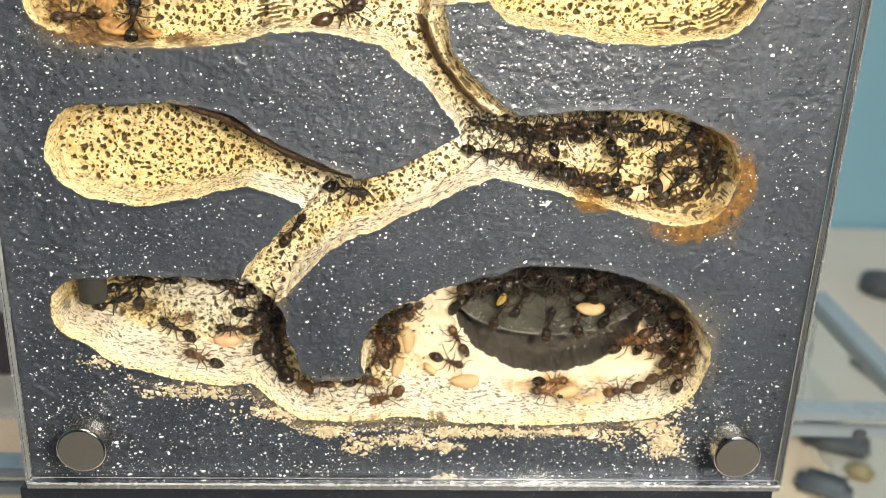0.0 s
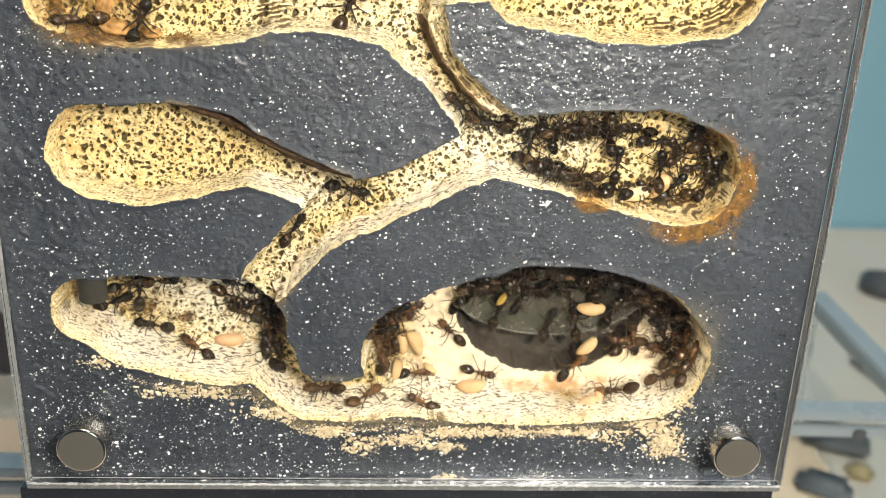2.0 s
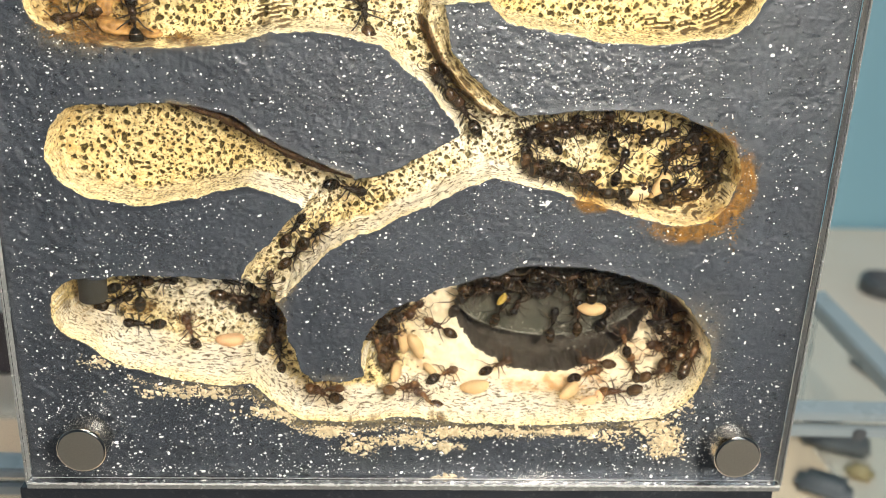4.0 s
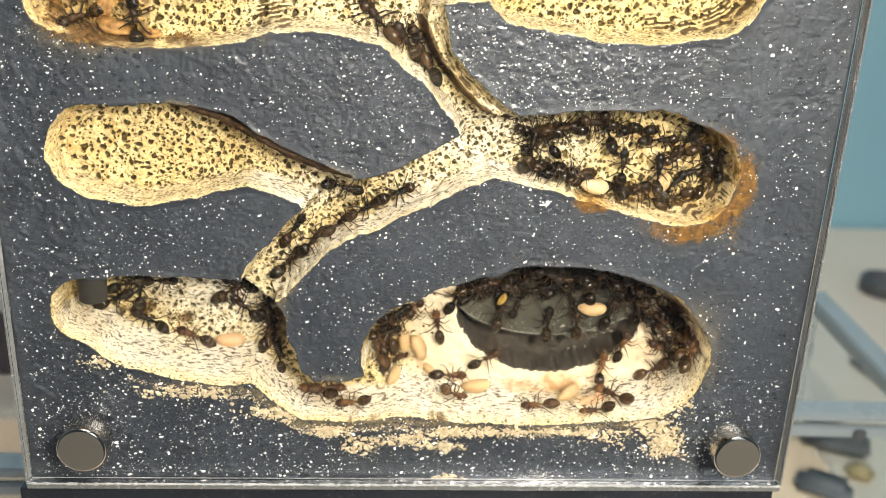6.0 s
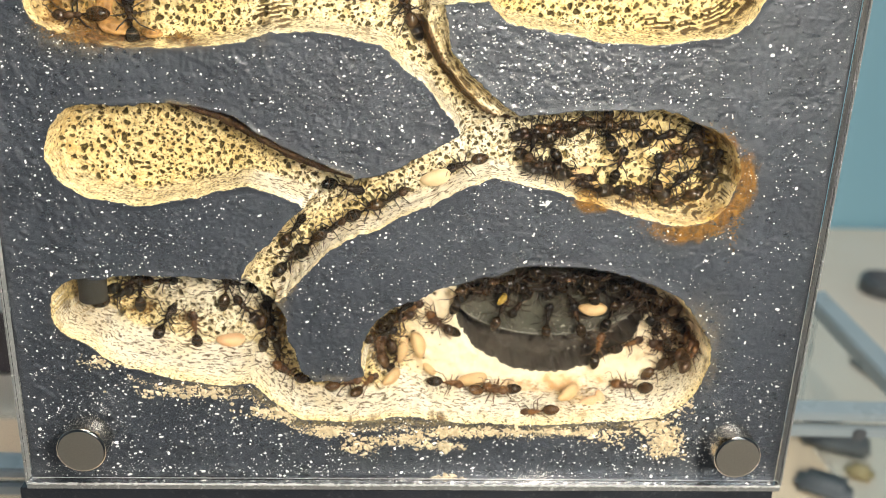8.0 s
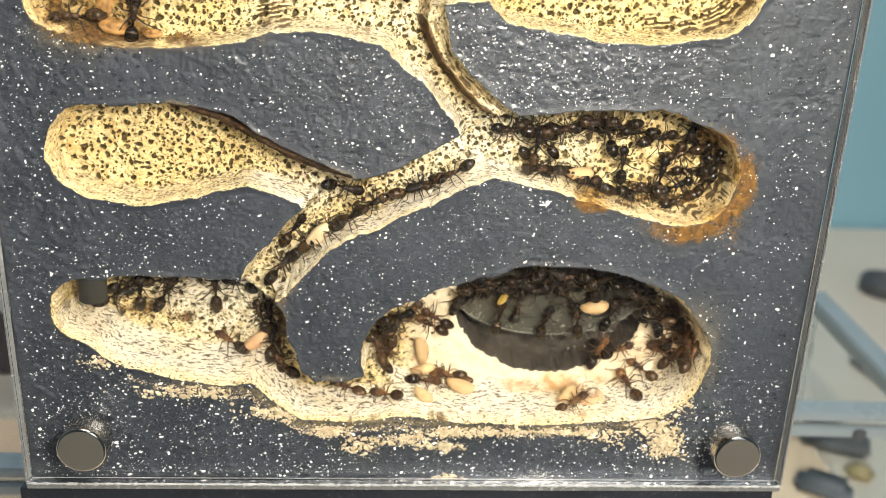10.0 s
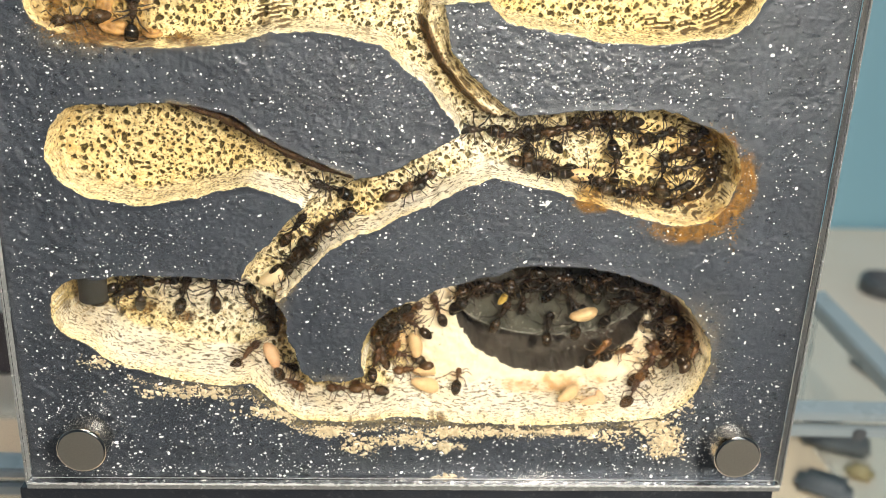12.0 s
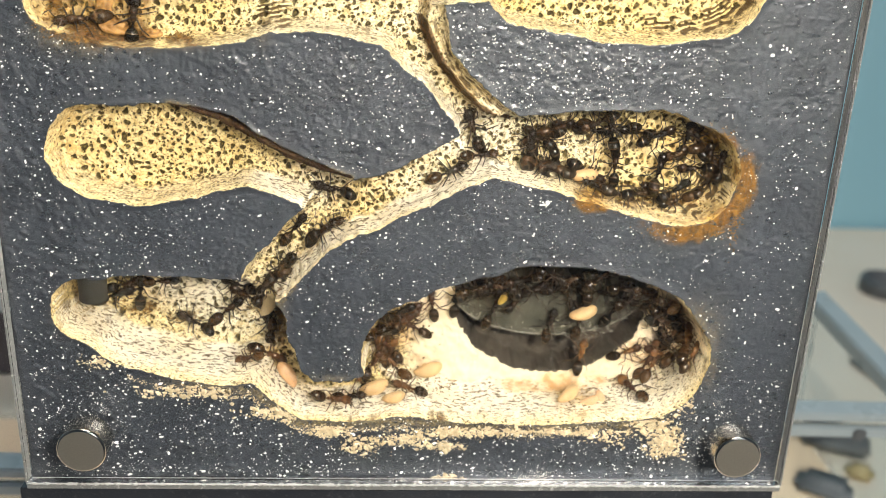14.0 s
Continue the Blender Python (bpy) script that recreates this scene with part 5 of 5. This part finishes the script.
    crawl(ant(0.95, 28), [(0, -22.4, 18.81, 100), (3, -22.87, 19.33, 100), (8, -23.55, 19.76, 92), (10.5, -22.4, 18.61, 105), (12, -22.58, 22.74, 92), (14, -23.54, 21.2, 95)])
    crawl(ant(1.0, 29, True), [(0, -19.42, 12.89, -20), (1, -14.74, 10.71, -10), (1.5, -12.92, 10.61, 60), (1.7, -13.43, 10.78, 130), (2, -14.38, 11.28, 175), (3, -15.57, 11.17, 130), (5.3, -12.95, 10.69, 150), (5.5, -13.39, 10.7, 150), (6, -15.23, 11.16, 150), (7, -16.92, 11.55, 150), (8, -20.38, 14.01, 150), (10.5, -21.9, 15.84, 120), (11.5, -22.15, 14.92, 60), (12, -20.72, 13.62, -10), (12.5, -19.82, 12.8, -12), (13, -18.72, 11.88, -10), (13.5, -17.07, 10.97, 30), (14, -13.4, 10.7, 0)])
    crawl(ant(0.9, 30, True), [(0, -15.83, 11.66, 5), (3, -13.95, 11.27, 15), (5.5, -14.87, 11.26, 12), (8, -11.22, 11.8, 20), (10.5, -10.06, 11.31, 170), (11, -9.77, 11.22, 170), (11.5, -10.24, 11.31, 165), (12, -11, 11.29, 170), (12.5, -13.38, 11.18, 172), (13, -16.49, 11.16, 168), (13.5, -19.79, 12.6, 160), (13.75, -22.58, 16.04, 170), (14, -25.72, 17.23, 165)])
    crawl(ant(0.85, 31), [(0, -21.6, 16.88, 95), (11, -21.78, 17.08, 100), (12.5, -21.47, 14.72, -70), (13, -19.28, 12.11, -20), (13.5, -13.58, 10.69, 5), (14, -10.36, 10.83, 0)])
    crawl(ant(0.95, 32, True), [(0, 22.91, 10.59, 172), (0.5, 17.95, 10.14, 178), (1, 8.45, 10.27, 180), (1.5, 1.07, 11.12, 176), (2, 1.06, 11.04, 175), (2.5, 1.85, 10.86, 152), (3, 2.33, 10.84, 150), (3.2, 2.43, 10.85, 150), (5.3, 0.9, 11.09, 152), (5.5, -0.22, 11.3, 152), (5.75, -4.65, 11.2, 165), (6, -9.21, 10.59, 170), (6.5, -9.21, 10.59, 170), (7, -9.59, 10.56, 168), (7.5, -10.21, 11.01, 130), (8, -7.84, 11.75, 65), (8.2, -7.85, 11.85, 65), (8.6, -6.53, 11.35, 110), (10.3, -3.26, 11.46, 160), (11, -3.91, 11.34, 160), (11.5, -3.55, 11.72, 142), (12, -7, 11.45, 150), (12.5, -7.69, 13.11, 105), (13, -8.23, 12.78, 95), (14, -8.68, 12.88, 120)])
    crawl(ant(0.95, 33, True), [(0, -8.42, 12.04, 0), (1, -8.35, 11.05, 30), (1.5, -1.31, 12.43, 60), (2, 0.03, 12.55, 20), (2.5, 5.3, 11.75, 20), (3, 5.31, 12.18, 68), (3.2, 5.31, 12.18, 65), (5.3, 4.34, 11.96, 15), (5.5, 3.37, 11.95, 10), (6, 5.8, 11.97, 8), (7, 5.6, 12.08, 5), (8, 5.27, 11.44, 5), (10.3, 0.98, 11.92, 10), (11, 2.84, 11.13, 10), (11.5, 7.39, 10.64, 10), (12, 7.53, 11.57, 80), (12.5, 6.26, 12.52, 150), (13, 4.34, 12.39, 155), (13.5, 3.36, 11.63, 170), (14, -0.75, 11.73, 170)])
    crawl(ant(1.0, 34, True), [(0, -3.54, 11.34, 190), (0.5, -9.13, 11.32, 190), (1, -7.87, 10.97, 165), (1.4, -8.33, 10.97, 110), (2, -7.87, 10.97, 55), (2.5, -5.15, 12.09, 48), (3, -2.81, 12.03, 40), (3.2, -2.63, 12.03, 40), (5.3, -1.51, 11.57, 22), (5.5, -1.32, 11.56, 20), (6, 6.16, 10.73, 2), (6.5, 8, 10.36, -5), (7, 10.49, 10.41, 2), (7.5, 10.9, 10.4, 5), (8, 12.55, 10.79, 5), (8.2, 12.55, 10.79, 10), (9.2, 9.62, 10.95, 90), (10.3, 5.59, 11.86, 168), (11, 3.86, 11.95, 170), (11.5, -0.73, 12.43, 195), (12, 0.03, 12.97, 195), (12.5, -2.67, 14.54, 150), (13, -2.31, 15.39, 190), (13.5, -2.32, 16.13, 150), (14, -3.32, 13.78, 105)])
    crawl(ant(0.9, 35, True), [(0, 7.61, 18.89, 120), (1, 7.89, 19.1, 125), (1.5, 7.2, 19.72, 130), (2, 6.42, 20.43, 135), (3, 5.07, 21.14, 150), (5.5, 3.55, 21.63, 150), (6, 4.03, 21.43, 100), (6.5, 3.78, 20.39, 90), (7, 3.39, 20.9, 90), (7.5, 4.01, 21.95, 80), (8, 4.47, 22.16, 140), (10.3, 2.8, 21.72, 152), (11, 2.42, 21.92, 150), (11.5, 1.49, 21.7, 140), (12, 0.56, 21.48, 140), (12.5, 0.28, 21.48, 132), (13, 1.12, 21.49, 105), (14, 0.28, 21.27, 150)])
    crawl(ant(0.9, 36, True), [(0, 5.67, 15.28, -20), (0.5, 5.67, 15.28, -20), (1, 7.4, 14.88, -16), (1.5, 10.03, 13.96, -12), (2, 11.02, 13.22, -15), (2.5, 11.51, 13.12, -10), (3, 14.58, 13.16, -5), (3.2, 15.54, 13.17, -5), (5.3, 11.35, 16.31, 88), (5.5, 11.37, 15.79, 90), (6, 11.96, 15.58, 30), (6.5, 8.03, 15.74, 5), (6.8, 8.52, 15.53, 70), (7, 9.01, 15.33, 145), (7.5, 6.45, 19.71, 140), (8, 5.06, 21.55, 150), (10.3, 3.69, 23.17, 150), (11, 2.76, 22.95, 150), (11.5, 6.71, 22.4, 148), (12, 4.02, 24.4, 112), (12.5, 2.95, 25.5, 108), (13, 2.47, 26, 102), (14, 2.96, 25.4, 100)])
    crawl(ant(0.95, 37, True), [(0, 23.16, 11.22, 15), (0.5, 25.11, 11.57, 22), (1, 24.64, 12.97, 60), (1.5, 25.7, 14.27, 65), (2, 26.86, 14.29, 45), (2.5, 27.22, 12.35, 22), (3, 26.52, 12.56, 15), (3.2, 26.99, 12.78, 20), (5.3, 32.76, 11.77, 35), (6, 31.94, 13.93, 85), (6.5, 30.77, 16.06, 90), (7, 30.63, 17.54, 90), (8, 30.92, 17.55, 80), (10.5, 31.06, 17.12, 60), (12, 30.96, 17.12, 52), (13, 29.18, 16.57, 60), (13.5, 28.2, 15.59, 78), (14, 28.14, 16.23, 80)])
    crawl(ant(1.0, 38, True), [(0, 42.26, 14.16, 2), (3, 42, 13.94, 2), (5.5, 40.51, 13.49, 4), (6.5, 41.1, 13.93, 10), (8, 41.88, 14.38, 20), (9.3, 40.51, 14.04, 90), (10.3, 38.63, 13.37, 160), (11, 38.36, 14.01, 110), (12, 39.9, 15.11, 70), (14, 39.41, 15.11, 62)])
    crawl(ant(1.1, 39, True), [(0, 35.67, 11.4, 175), (0.5, 34.16, 11.18, 175), (3, 34.5, 11.38, 175), (5.5, 35.47, 11.11, 155), (6, 33.79, 11.07, 140), (6.5, 33.1, 11.25, 150), (7, 36.34, 11.41, 130), (8, 37.02, 11.73, 150), (10.3, 36.43, 11.72, 110), (11, 33.59, 10.88, 62), (11.5, 36.08, 11.22, 95), (12, 37.05, 11.53, 95), (12.5, 36.57, 11.53, 108), (13, 36.15, 11.41, 115), (14, 37.18, 11.63, 130)])
    crawl(ant(1.0, 40, True), [(0, 44.35, 16, 95), (3, 45.09, 17.57, 100), (5.5, 45.49, 19.56, 100), (14, 45.32, 19.78, 108)])
    crawl(ant(0.95, 41, True), [(0, 36.92, 20.17, 200), (3, 35.59, 19.1, 165), (5.3, 25.44, 10.46, 178), (5.5, 24.43, 10.36, 178), (6, 21.15, 10, 170), (6.5, 19.51, 10.17, 165), (7, 19.3, 10.07, 160), (7.5, 19.61, 10.17, 152), (8, 20.82, 9.79, 172), (8.2, 21.1, 9.79, 172), (9.2, 24.23, 10.09, 100), (10.3, 27.13, 10.42, 20), (10.5, 28.18, 10.51, 12), (11, 32.31, 10.69, 30), (11.5, 37.97, 12.27, 60), (12, 39.1, 13.05, 70), (14, 40.7, 14.05, 82)])
    crawl(ant(0.95, 42, True), [(0, 35.63, 18.67, 20), (3, 35.99, 18.04, 22), (4, 37.58, 14, 110), (5.3, 35.63, 11.3, 185), (6, 30.31, 10.55, 175), (6.5, 27.63, 10.38, 172), (7, 25.85, 10.13, 172), (7.5, 22.08, 9.99, 172), (8, 14.69, 10.81, 175), (8.2, 14.32, 10.8, 175), (10.3, 4.34, 12.17, 185), (11, 4.6, 13.35, 180), (11.5, 1.4, 15.01, 170), (12, -1, 16.14, 165), (13, -1.77, 16.87, 175), (14, -3.86, 17.47, 130)])
    crawl(ant(0.9, 43, True), [(0, 38.74, 19.35, 60), (3, 36, 19.73, 120), (5.5, 34.83, 18.03, 85), (8, 35.74, 18.57, 25), (11, 33.39, 16.94, 25), (14, 35.5, 17.19, 22)])
    crawl(ant(1.0, 44, True), [(0, -3.01, 22.25, 28), (7, -2.83, 22.35, 32), (14, -3.01, 22.04, 28)])
    crawl(ant(0.95, 45, True), [(0, -4.63, 18.5, 75), (5, -4.26, 18.72, 82), (8, -5.19, 18.08, 80), (14, -4.45, 18.92, 75)])
    crawl(ant(0.95, 46, True), [(0, -3.83, 15.79, 60), (3, -4.78, 15.99, 70), (8, -5.91, 17.11, 80), (11, -3.83, 15.58, 60), (14, -4.03, 16.21, 70)])
    crawl(ant(0.9, 47, True), [(0, -6.28, 17.62, 80), (6, -6.46, 17.5, 82), (14, -6.48, 18.03, 78)])
    crawl(ant(0.9, 48, True), [(0, -1.19, 24.11, 30), (6, -1.01, 24.32, 34), (14, -1.37, 23.91, 30)])
    crawl(ant(0.9, 49, True), [(0, -7.06, 16.03, 60), (5, -3.81, 14.52, 20), (8, -2.87, 15.17, 60), (11, -6.6, 15.94, 65), (14, -7.06, 16.03, 60)])
    crawl(ant(0.95, 50, True), [(0, -2.97, 20.29, 100), (8, -3.9, 19.76, 100), (14, -1.62, 22.37, 40)])
    crawl(ant(1.0, 51, True), [(0, 43.63, 20.48, 60), (7, 43.85, 20.28, 64), (14, 43.42, 20.69, 60)])
    crawl(ant(1.0, 52, True), [(0, 45.41, 20.53, 110), (7, 45.25, 20.02, 105), (14, 45.48, 20.74, 110)])
    crawl(ant(0.95, 53, True), [(0, 44.1, 17.06, 30), (7, 43.78, 16.64, 36), (14, 44.17, 17.28, 30)])
    crawl(ant(0.95, 54, True), [(0, 42.08, 17.28, 160), (7, 42.61, 17.72, 150), (14, 41.91, 17.07, 160)])
    crawl(ant(0.95, 55, True), [(0, 45.48, 19.23, 95), (14, 45.5, 19.23, 92)])
    crawl(ant(0.9, 56, True), [(0, 43.1, 18.9, 200), (7, 42.9, 19.3, 190), (14, 43.2, 19.6, 200)])
    crawl(ant(0.9, 57, True), [(0, 42.37, 22.97, 150), (14, 42.59, 22.77, 155)])
    crawl(ant(0.9, 58, True), [(0, 44.75, 22.26, 130), (14, 44.82, 22.47, 128)])
    crawl(ant(0.9, 59, True), [(0, 41.6, 24.3, 100), (7, 41.2, 23.6, 60), (14, 41.8, 22.8, 80)])
    crawl(ant(0.95, 60), [(0, 18.41, 50.09, 190), (8, 18.73, 49.98, 190), (9, 16.36, 50.34, 185), (9.6, 10.34, 51.33, 190), (10.3, 2.42, 47.89, 202), (10.5, 1.16, 47.51, 202), (11, -4.15, 45.25, 205), (11.5, -7.87, 43.74, 210), (12, -11.97, 40.87, 220), (12.5, -14.96, 38.3, 225), (13, -17.59, 36.16, 222), (14, -20.25, 33.42, 225)])
    crawl(ant(0.95, 61), [(0, 20.59, 48.97, 180), (7.6, 20.85, 48.97, 180), (8.6, 15.92, 50.21, 185), (9, 12.49, 50.94, 185), (9.4, 8.62, 50.55, 200), (10.3, -2.46, 46, 205), (10.5, -3.47, 45.62, 205), (11, -7.28, 44.11, 210), (11.5, -10.94, 41.62, 220), (12, -14.08, 39.03, 225), (13, -18.75, 35.13, 225), (14, -20.88, 32.65, 230)])
    # ants that rest in the crowds and shift a little
    # the top gallery
    crowd([(-47.56, 70.17, 205, 1.15), (-40.1, 70.4, 80, 1.1)], 100)
    # the big chamber's roof
    crowd([(13.75, 24.36, 70, 0.9), (32.46, 24.46, 60, 0.95), (12.61, 27.99, 10, 0.95), (18.62, 28.8, 0, 1), (22.39, 22.23, 80, 0.9), (23.76, 28.89, 20, 1), (27.05, 23.34, 95, 0.95), (25.6, 26.9, 300, 0.95), (30.32, 29.01, 10, 1), (35.23, 27.07, 200, 1), (37.71, 26.09, 150, 1), (40.2, 25.11, 160, 1), (9.38, 27.63, 30, 0.95), (7.1, 26.58, 70, 0.95), (17.6, 26.3, 250, 0.9), (28.86, 29.49, 100, 1), (11.62, 29.18, 190, 0.9), (17.13, 30.27, 10, 0.95), (23.64, 30.39, 180, 0.95)], 200)
    # the big chamber's roof
    crowd([(29.22, 30.7, 0, 0.95), (36.96, 28.63, 160, 0.95), (43.06, 25.16, 140, 0.95)], 300)
    # the damp chamber
    crowd([(17.33, 55.94, 170, 0.88), (20.22, 56.87, 10, 0.88), (22.73, 57.28, 190, 0.88), (25.3, 57.01, 0, 0.88), (27.93, 56.21, 100, 0.97), (29.97, 57.13, 190, 0.88), (32.6, 56.51, 170, 0.88), (34.83, 55.7, 10, 0.92), (39.78, 55.4, 60, 0.97), (41.95, 53.97, 120, 0.88), (39, 53.37, 200, 0.88), (43.52, 51.98, 100, 0.88), (41.47, 51.04, 190, 0.88), (16.21, 53.66, 90, 0.92), (17.69, 50.13, 20, 0.92), (20.76, 49.71, 160, 0.88), (22.78, 48.4, 10, 0.88), (25.9, 47.52, 170, 0.88), (29.58, 46.53, 0, 0.88), (35.87, 50.46, 90, 0.97)], 400)
    # the damp chamber
    crowd([(38.32, 48.28, 45, 0.88), (35.47, 46.41, 150, 0.88), (39.47, 46.05, 200, 0.88), (32.78, 46.02, 20, 0.88), (43.51, 48.86, 60, 0.84), (19.11, 54.86, 120, 0.84), (29.74, 51.02, 85, 0.88), (45.31, 51.19, 80, 0.79)], 500)
    # ants that hang in clusters from the roofs
    hangers([(9.36, 30.34, 10, 4.5), (12.92, 31.08, 170, 4.5), (16.92, 31.93, 200, 4.5), (20.94, 32.49, -15, 4.5), (25, 32.56, 185, 4.5), (29.11, 32.25, 30, 4.5), (33.3, 31.26, 10, 4.5), (37.62, 29.47, 170, 4.5), (41.63, 26.76, 200, 4.5), (44.31, 23.99, -15, 4), (26, 58.62, 185, 2), (-3.08, 25.72, 30, 4.5), (-5.55, 22.41, 10, 4.5)])
    # brood that is carried about
    crawl(cocoon(1.05, PALE, "pale cream ant cocoon carried by a worker"), [(0, 33.02, 46.26, 20), (5.2, 33.02, 46.26, 20), (6, 25.87, 47.5, 20), (6.5, 19.45, 49.94, 10), (7, 14.32, 50.46, 5), (7.25, 9.09, 51.24, 5), (7.5, 3.75, 48.8, 0), (8, 2.76, 48.07, 10), (8.2, 1.42, 47.51, 20), (9.2, -8.55, 42.91, 30), (9.8, -12.83, 40.3, 35), (10.3, -16.68, 36.41, 35), (10.5, -17.11, 36.03, 35), (11, -17.65, 35.66, 30), (11.5, -19.61, 33.4, 35), (12, -21.53, 31.56, 30), (12.5, -23.31, 26.35, 60), (14, -23.43, 25.55, 70)], 0.0, False)
    crawl(cocoon(1.05, COCOON, "smooth tan ant cocoon lying on the stone"), [(0, -0.88, 18.97, 95), (0.5, 0.34, 19.1, 110), (1, 0.63, 19, 110), (3, 0.27, 18.16, 118), (7, 1.33, 17.54, 110), (8, 0.93, 18.17, 105), (10.5, 1.63, 16.92, 100), (12, 0.47, 17.95, 100), (12.5, 1.1, 15.65, 100), (14, 2.69, 13.33, 20)], 0.0, False)
    crawl(cocoon(1.05, COCOON, "smooth tan ant cocoon lying on the stone"), [(0, 8.68, 11.15, 12), (1, 8.88, 11.26, 12), (1.5, 9.42, 11.05, 12), (2, 9.78, 10.85, 5), (3, 10.34, 10.86, 5), (6.5, 10.73, 10.97, 0), (8, 10.21, 11.28, 10), (10.3, 7.45, 10.83, -40), (10.5, 7.14, 10.73, -40), (11, 6.86, 10.83, 10), (11.5, 1.56, 12.24, 20), (12, 1.53, 11.62, 10), (12.5, -0.37, 11.93, -10), (13, -3.77, 13.04, 10), (13.5, -5.04, 11.58, 40), (14, -6.16, 11.46, 30)], 0.0, False)
    crawl(cocoon(0.85, COCOON, "smooth tan ant cocoon lying on the stone"), [(0, -2.84, 13.57, 60), (8, -3.57, 12.73, 60), (10.5, 2.31, 10.87, -60), (11, 6.19, 10.32, -70), (11.5, 3.77, 11.03, 0), (12.5, 0.48, 11.73, 0), (13.5, 2.09, 11.22, 20), (14, -2.8, 11.37, 0)], 0.0, False)
    crawl(cocoon(1.0, ORANGE, "orange-tan ant cocoon carried by a worker"), [(0, -30.32, 18.03, 5), (1, -30.08, 18.14, 5), (8.2, -29.86, 18.13, 5), (10.3, -24.54, 18.29, 60), (12, -23.31, 16.96, 90), (12.5, -22.93, 16.45, 90), (13, -22.15, 14.92, 100), (13.5, -21.49, 14.52, 110), (14, -20.89, 14.11, 100)], 0.0, False)
    crawl(cocoon(0.9, COCOON, "smooth tan ant cocoon carried by a worker"), [(0, 25.75, 10.73, 20), (0.5, 26.54, 10.85, 20), (1, 27.12, 15.79, 80), (1.5, 26.94, 17.91, 85), (2, 29.23, 18.16, 45), (2.5, 28.07, 11.28, 30), (3, 26.35, 10.85, 60), (5, 26.13, 10.74, 60), (14, 26.01, 10.63, 60)], 0.0, False)
    crawl(cocoon(0.8, ORANGE, "orange ant larva lying on the stone"), [(0, 28.66, 10.61, 20), (14, 28.85, 10.61, 20)], -1.0, False)
    crawl(cocoon(0.7, ORANGE, "orange ant larva lying on the stone"), [(0, 31.14, 10.95, 80), (14, 31.22, 10.94, 80)], -1.0, False)
    crawl(cocoon(1.0, COCOON, "smooth tan ant cocoon among the crowd"), [(0, 28.73, 25.73, 0), (8.2, 29.12, 25.64, 0), (10.5, 29.46, 26.05, 10), (12.5, 27.17, 24.17, 20), (14, 27.67, 24.9, 20)], 1.3, False)
    crawl(cocoon(0.52, YELLOW, "golden yellow food crumb among the ants"), [(0, 14.0, 27.5, 60), (14, 14.2, 27.6, 60)], 2.6, False)
    crawl(cocoon(0.95, COCOON, "smooth tan ant cocoon in the damp chamber"), [(0, 36.5, 48.3, 60), (6.6, 36.5, 48.3, 60), (7.8, 23.9, 48.9, 20), (11, 23.6, 48.7, 10), (14, 24.4, 48.5, 20)], 0.6, False)
    crawl(cocoon(0.35, ORANGE, "orange ant larva lying on the stone"), [(0, 19.25, 10.44, 80), (14, 19.25, 10.44, 80)], -1.0, False)
    crawl(food_scrap(0.85, FOOD, "sticky orange food scrap between two ants"), [(0, -44.1, 72.6, 80), (14, -44.1, 72.6, 80)], 0.0, False)
    crawl(food_scrap(0.6, FOOD, "thin orange food scrap beside an ant"), [(0, -37.6, 68.5, 0), (14, -37.6, 68.5, 0)], 0.0, False)
    crawl(food_scrap(1.0, FOOD, "sticky orange food scrap between two ants"), [(0, -43.1, 69.0, -15), (14, -43.1, 69.0, -15)], 0.0, False)
    crawl(cocoon(0.6, COCOON, "small tan larva lying on the stone"), [(0, 2.87, 13.54, -40), (14, 2.69, 13.33, -40)], 0.0, False)
    crawl(cocoon(0.85, COCOON, "smooth tan ant cocoon lying on the stone"), [(0, -1.8, 18.13, 100), (6, -1.43, 18.55, 95), (8, -1.77, 16.66, 80), (10, 1.74, 13, 10), (14, 2.14, 12.47, 10)], 0.0, False)


motions()
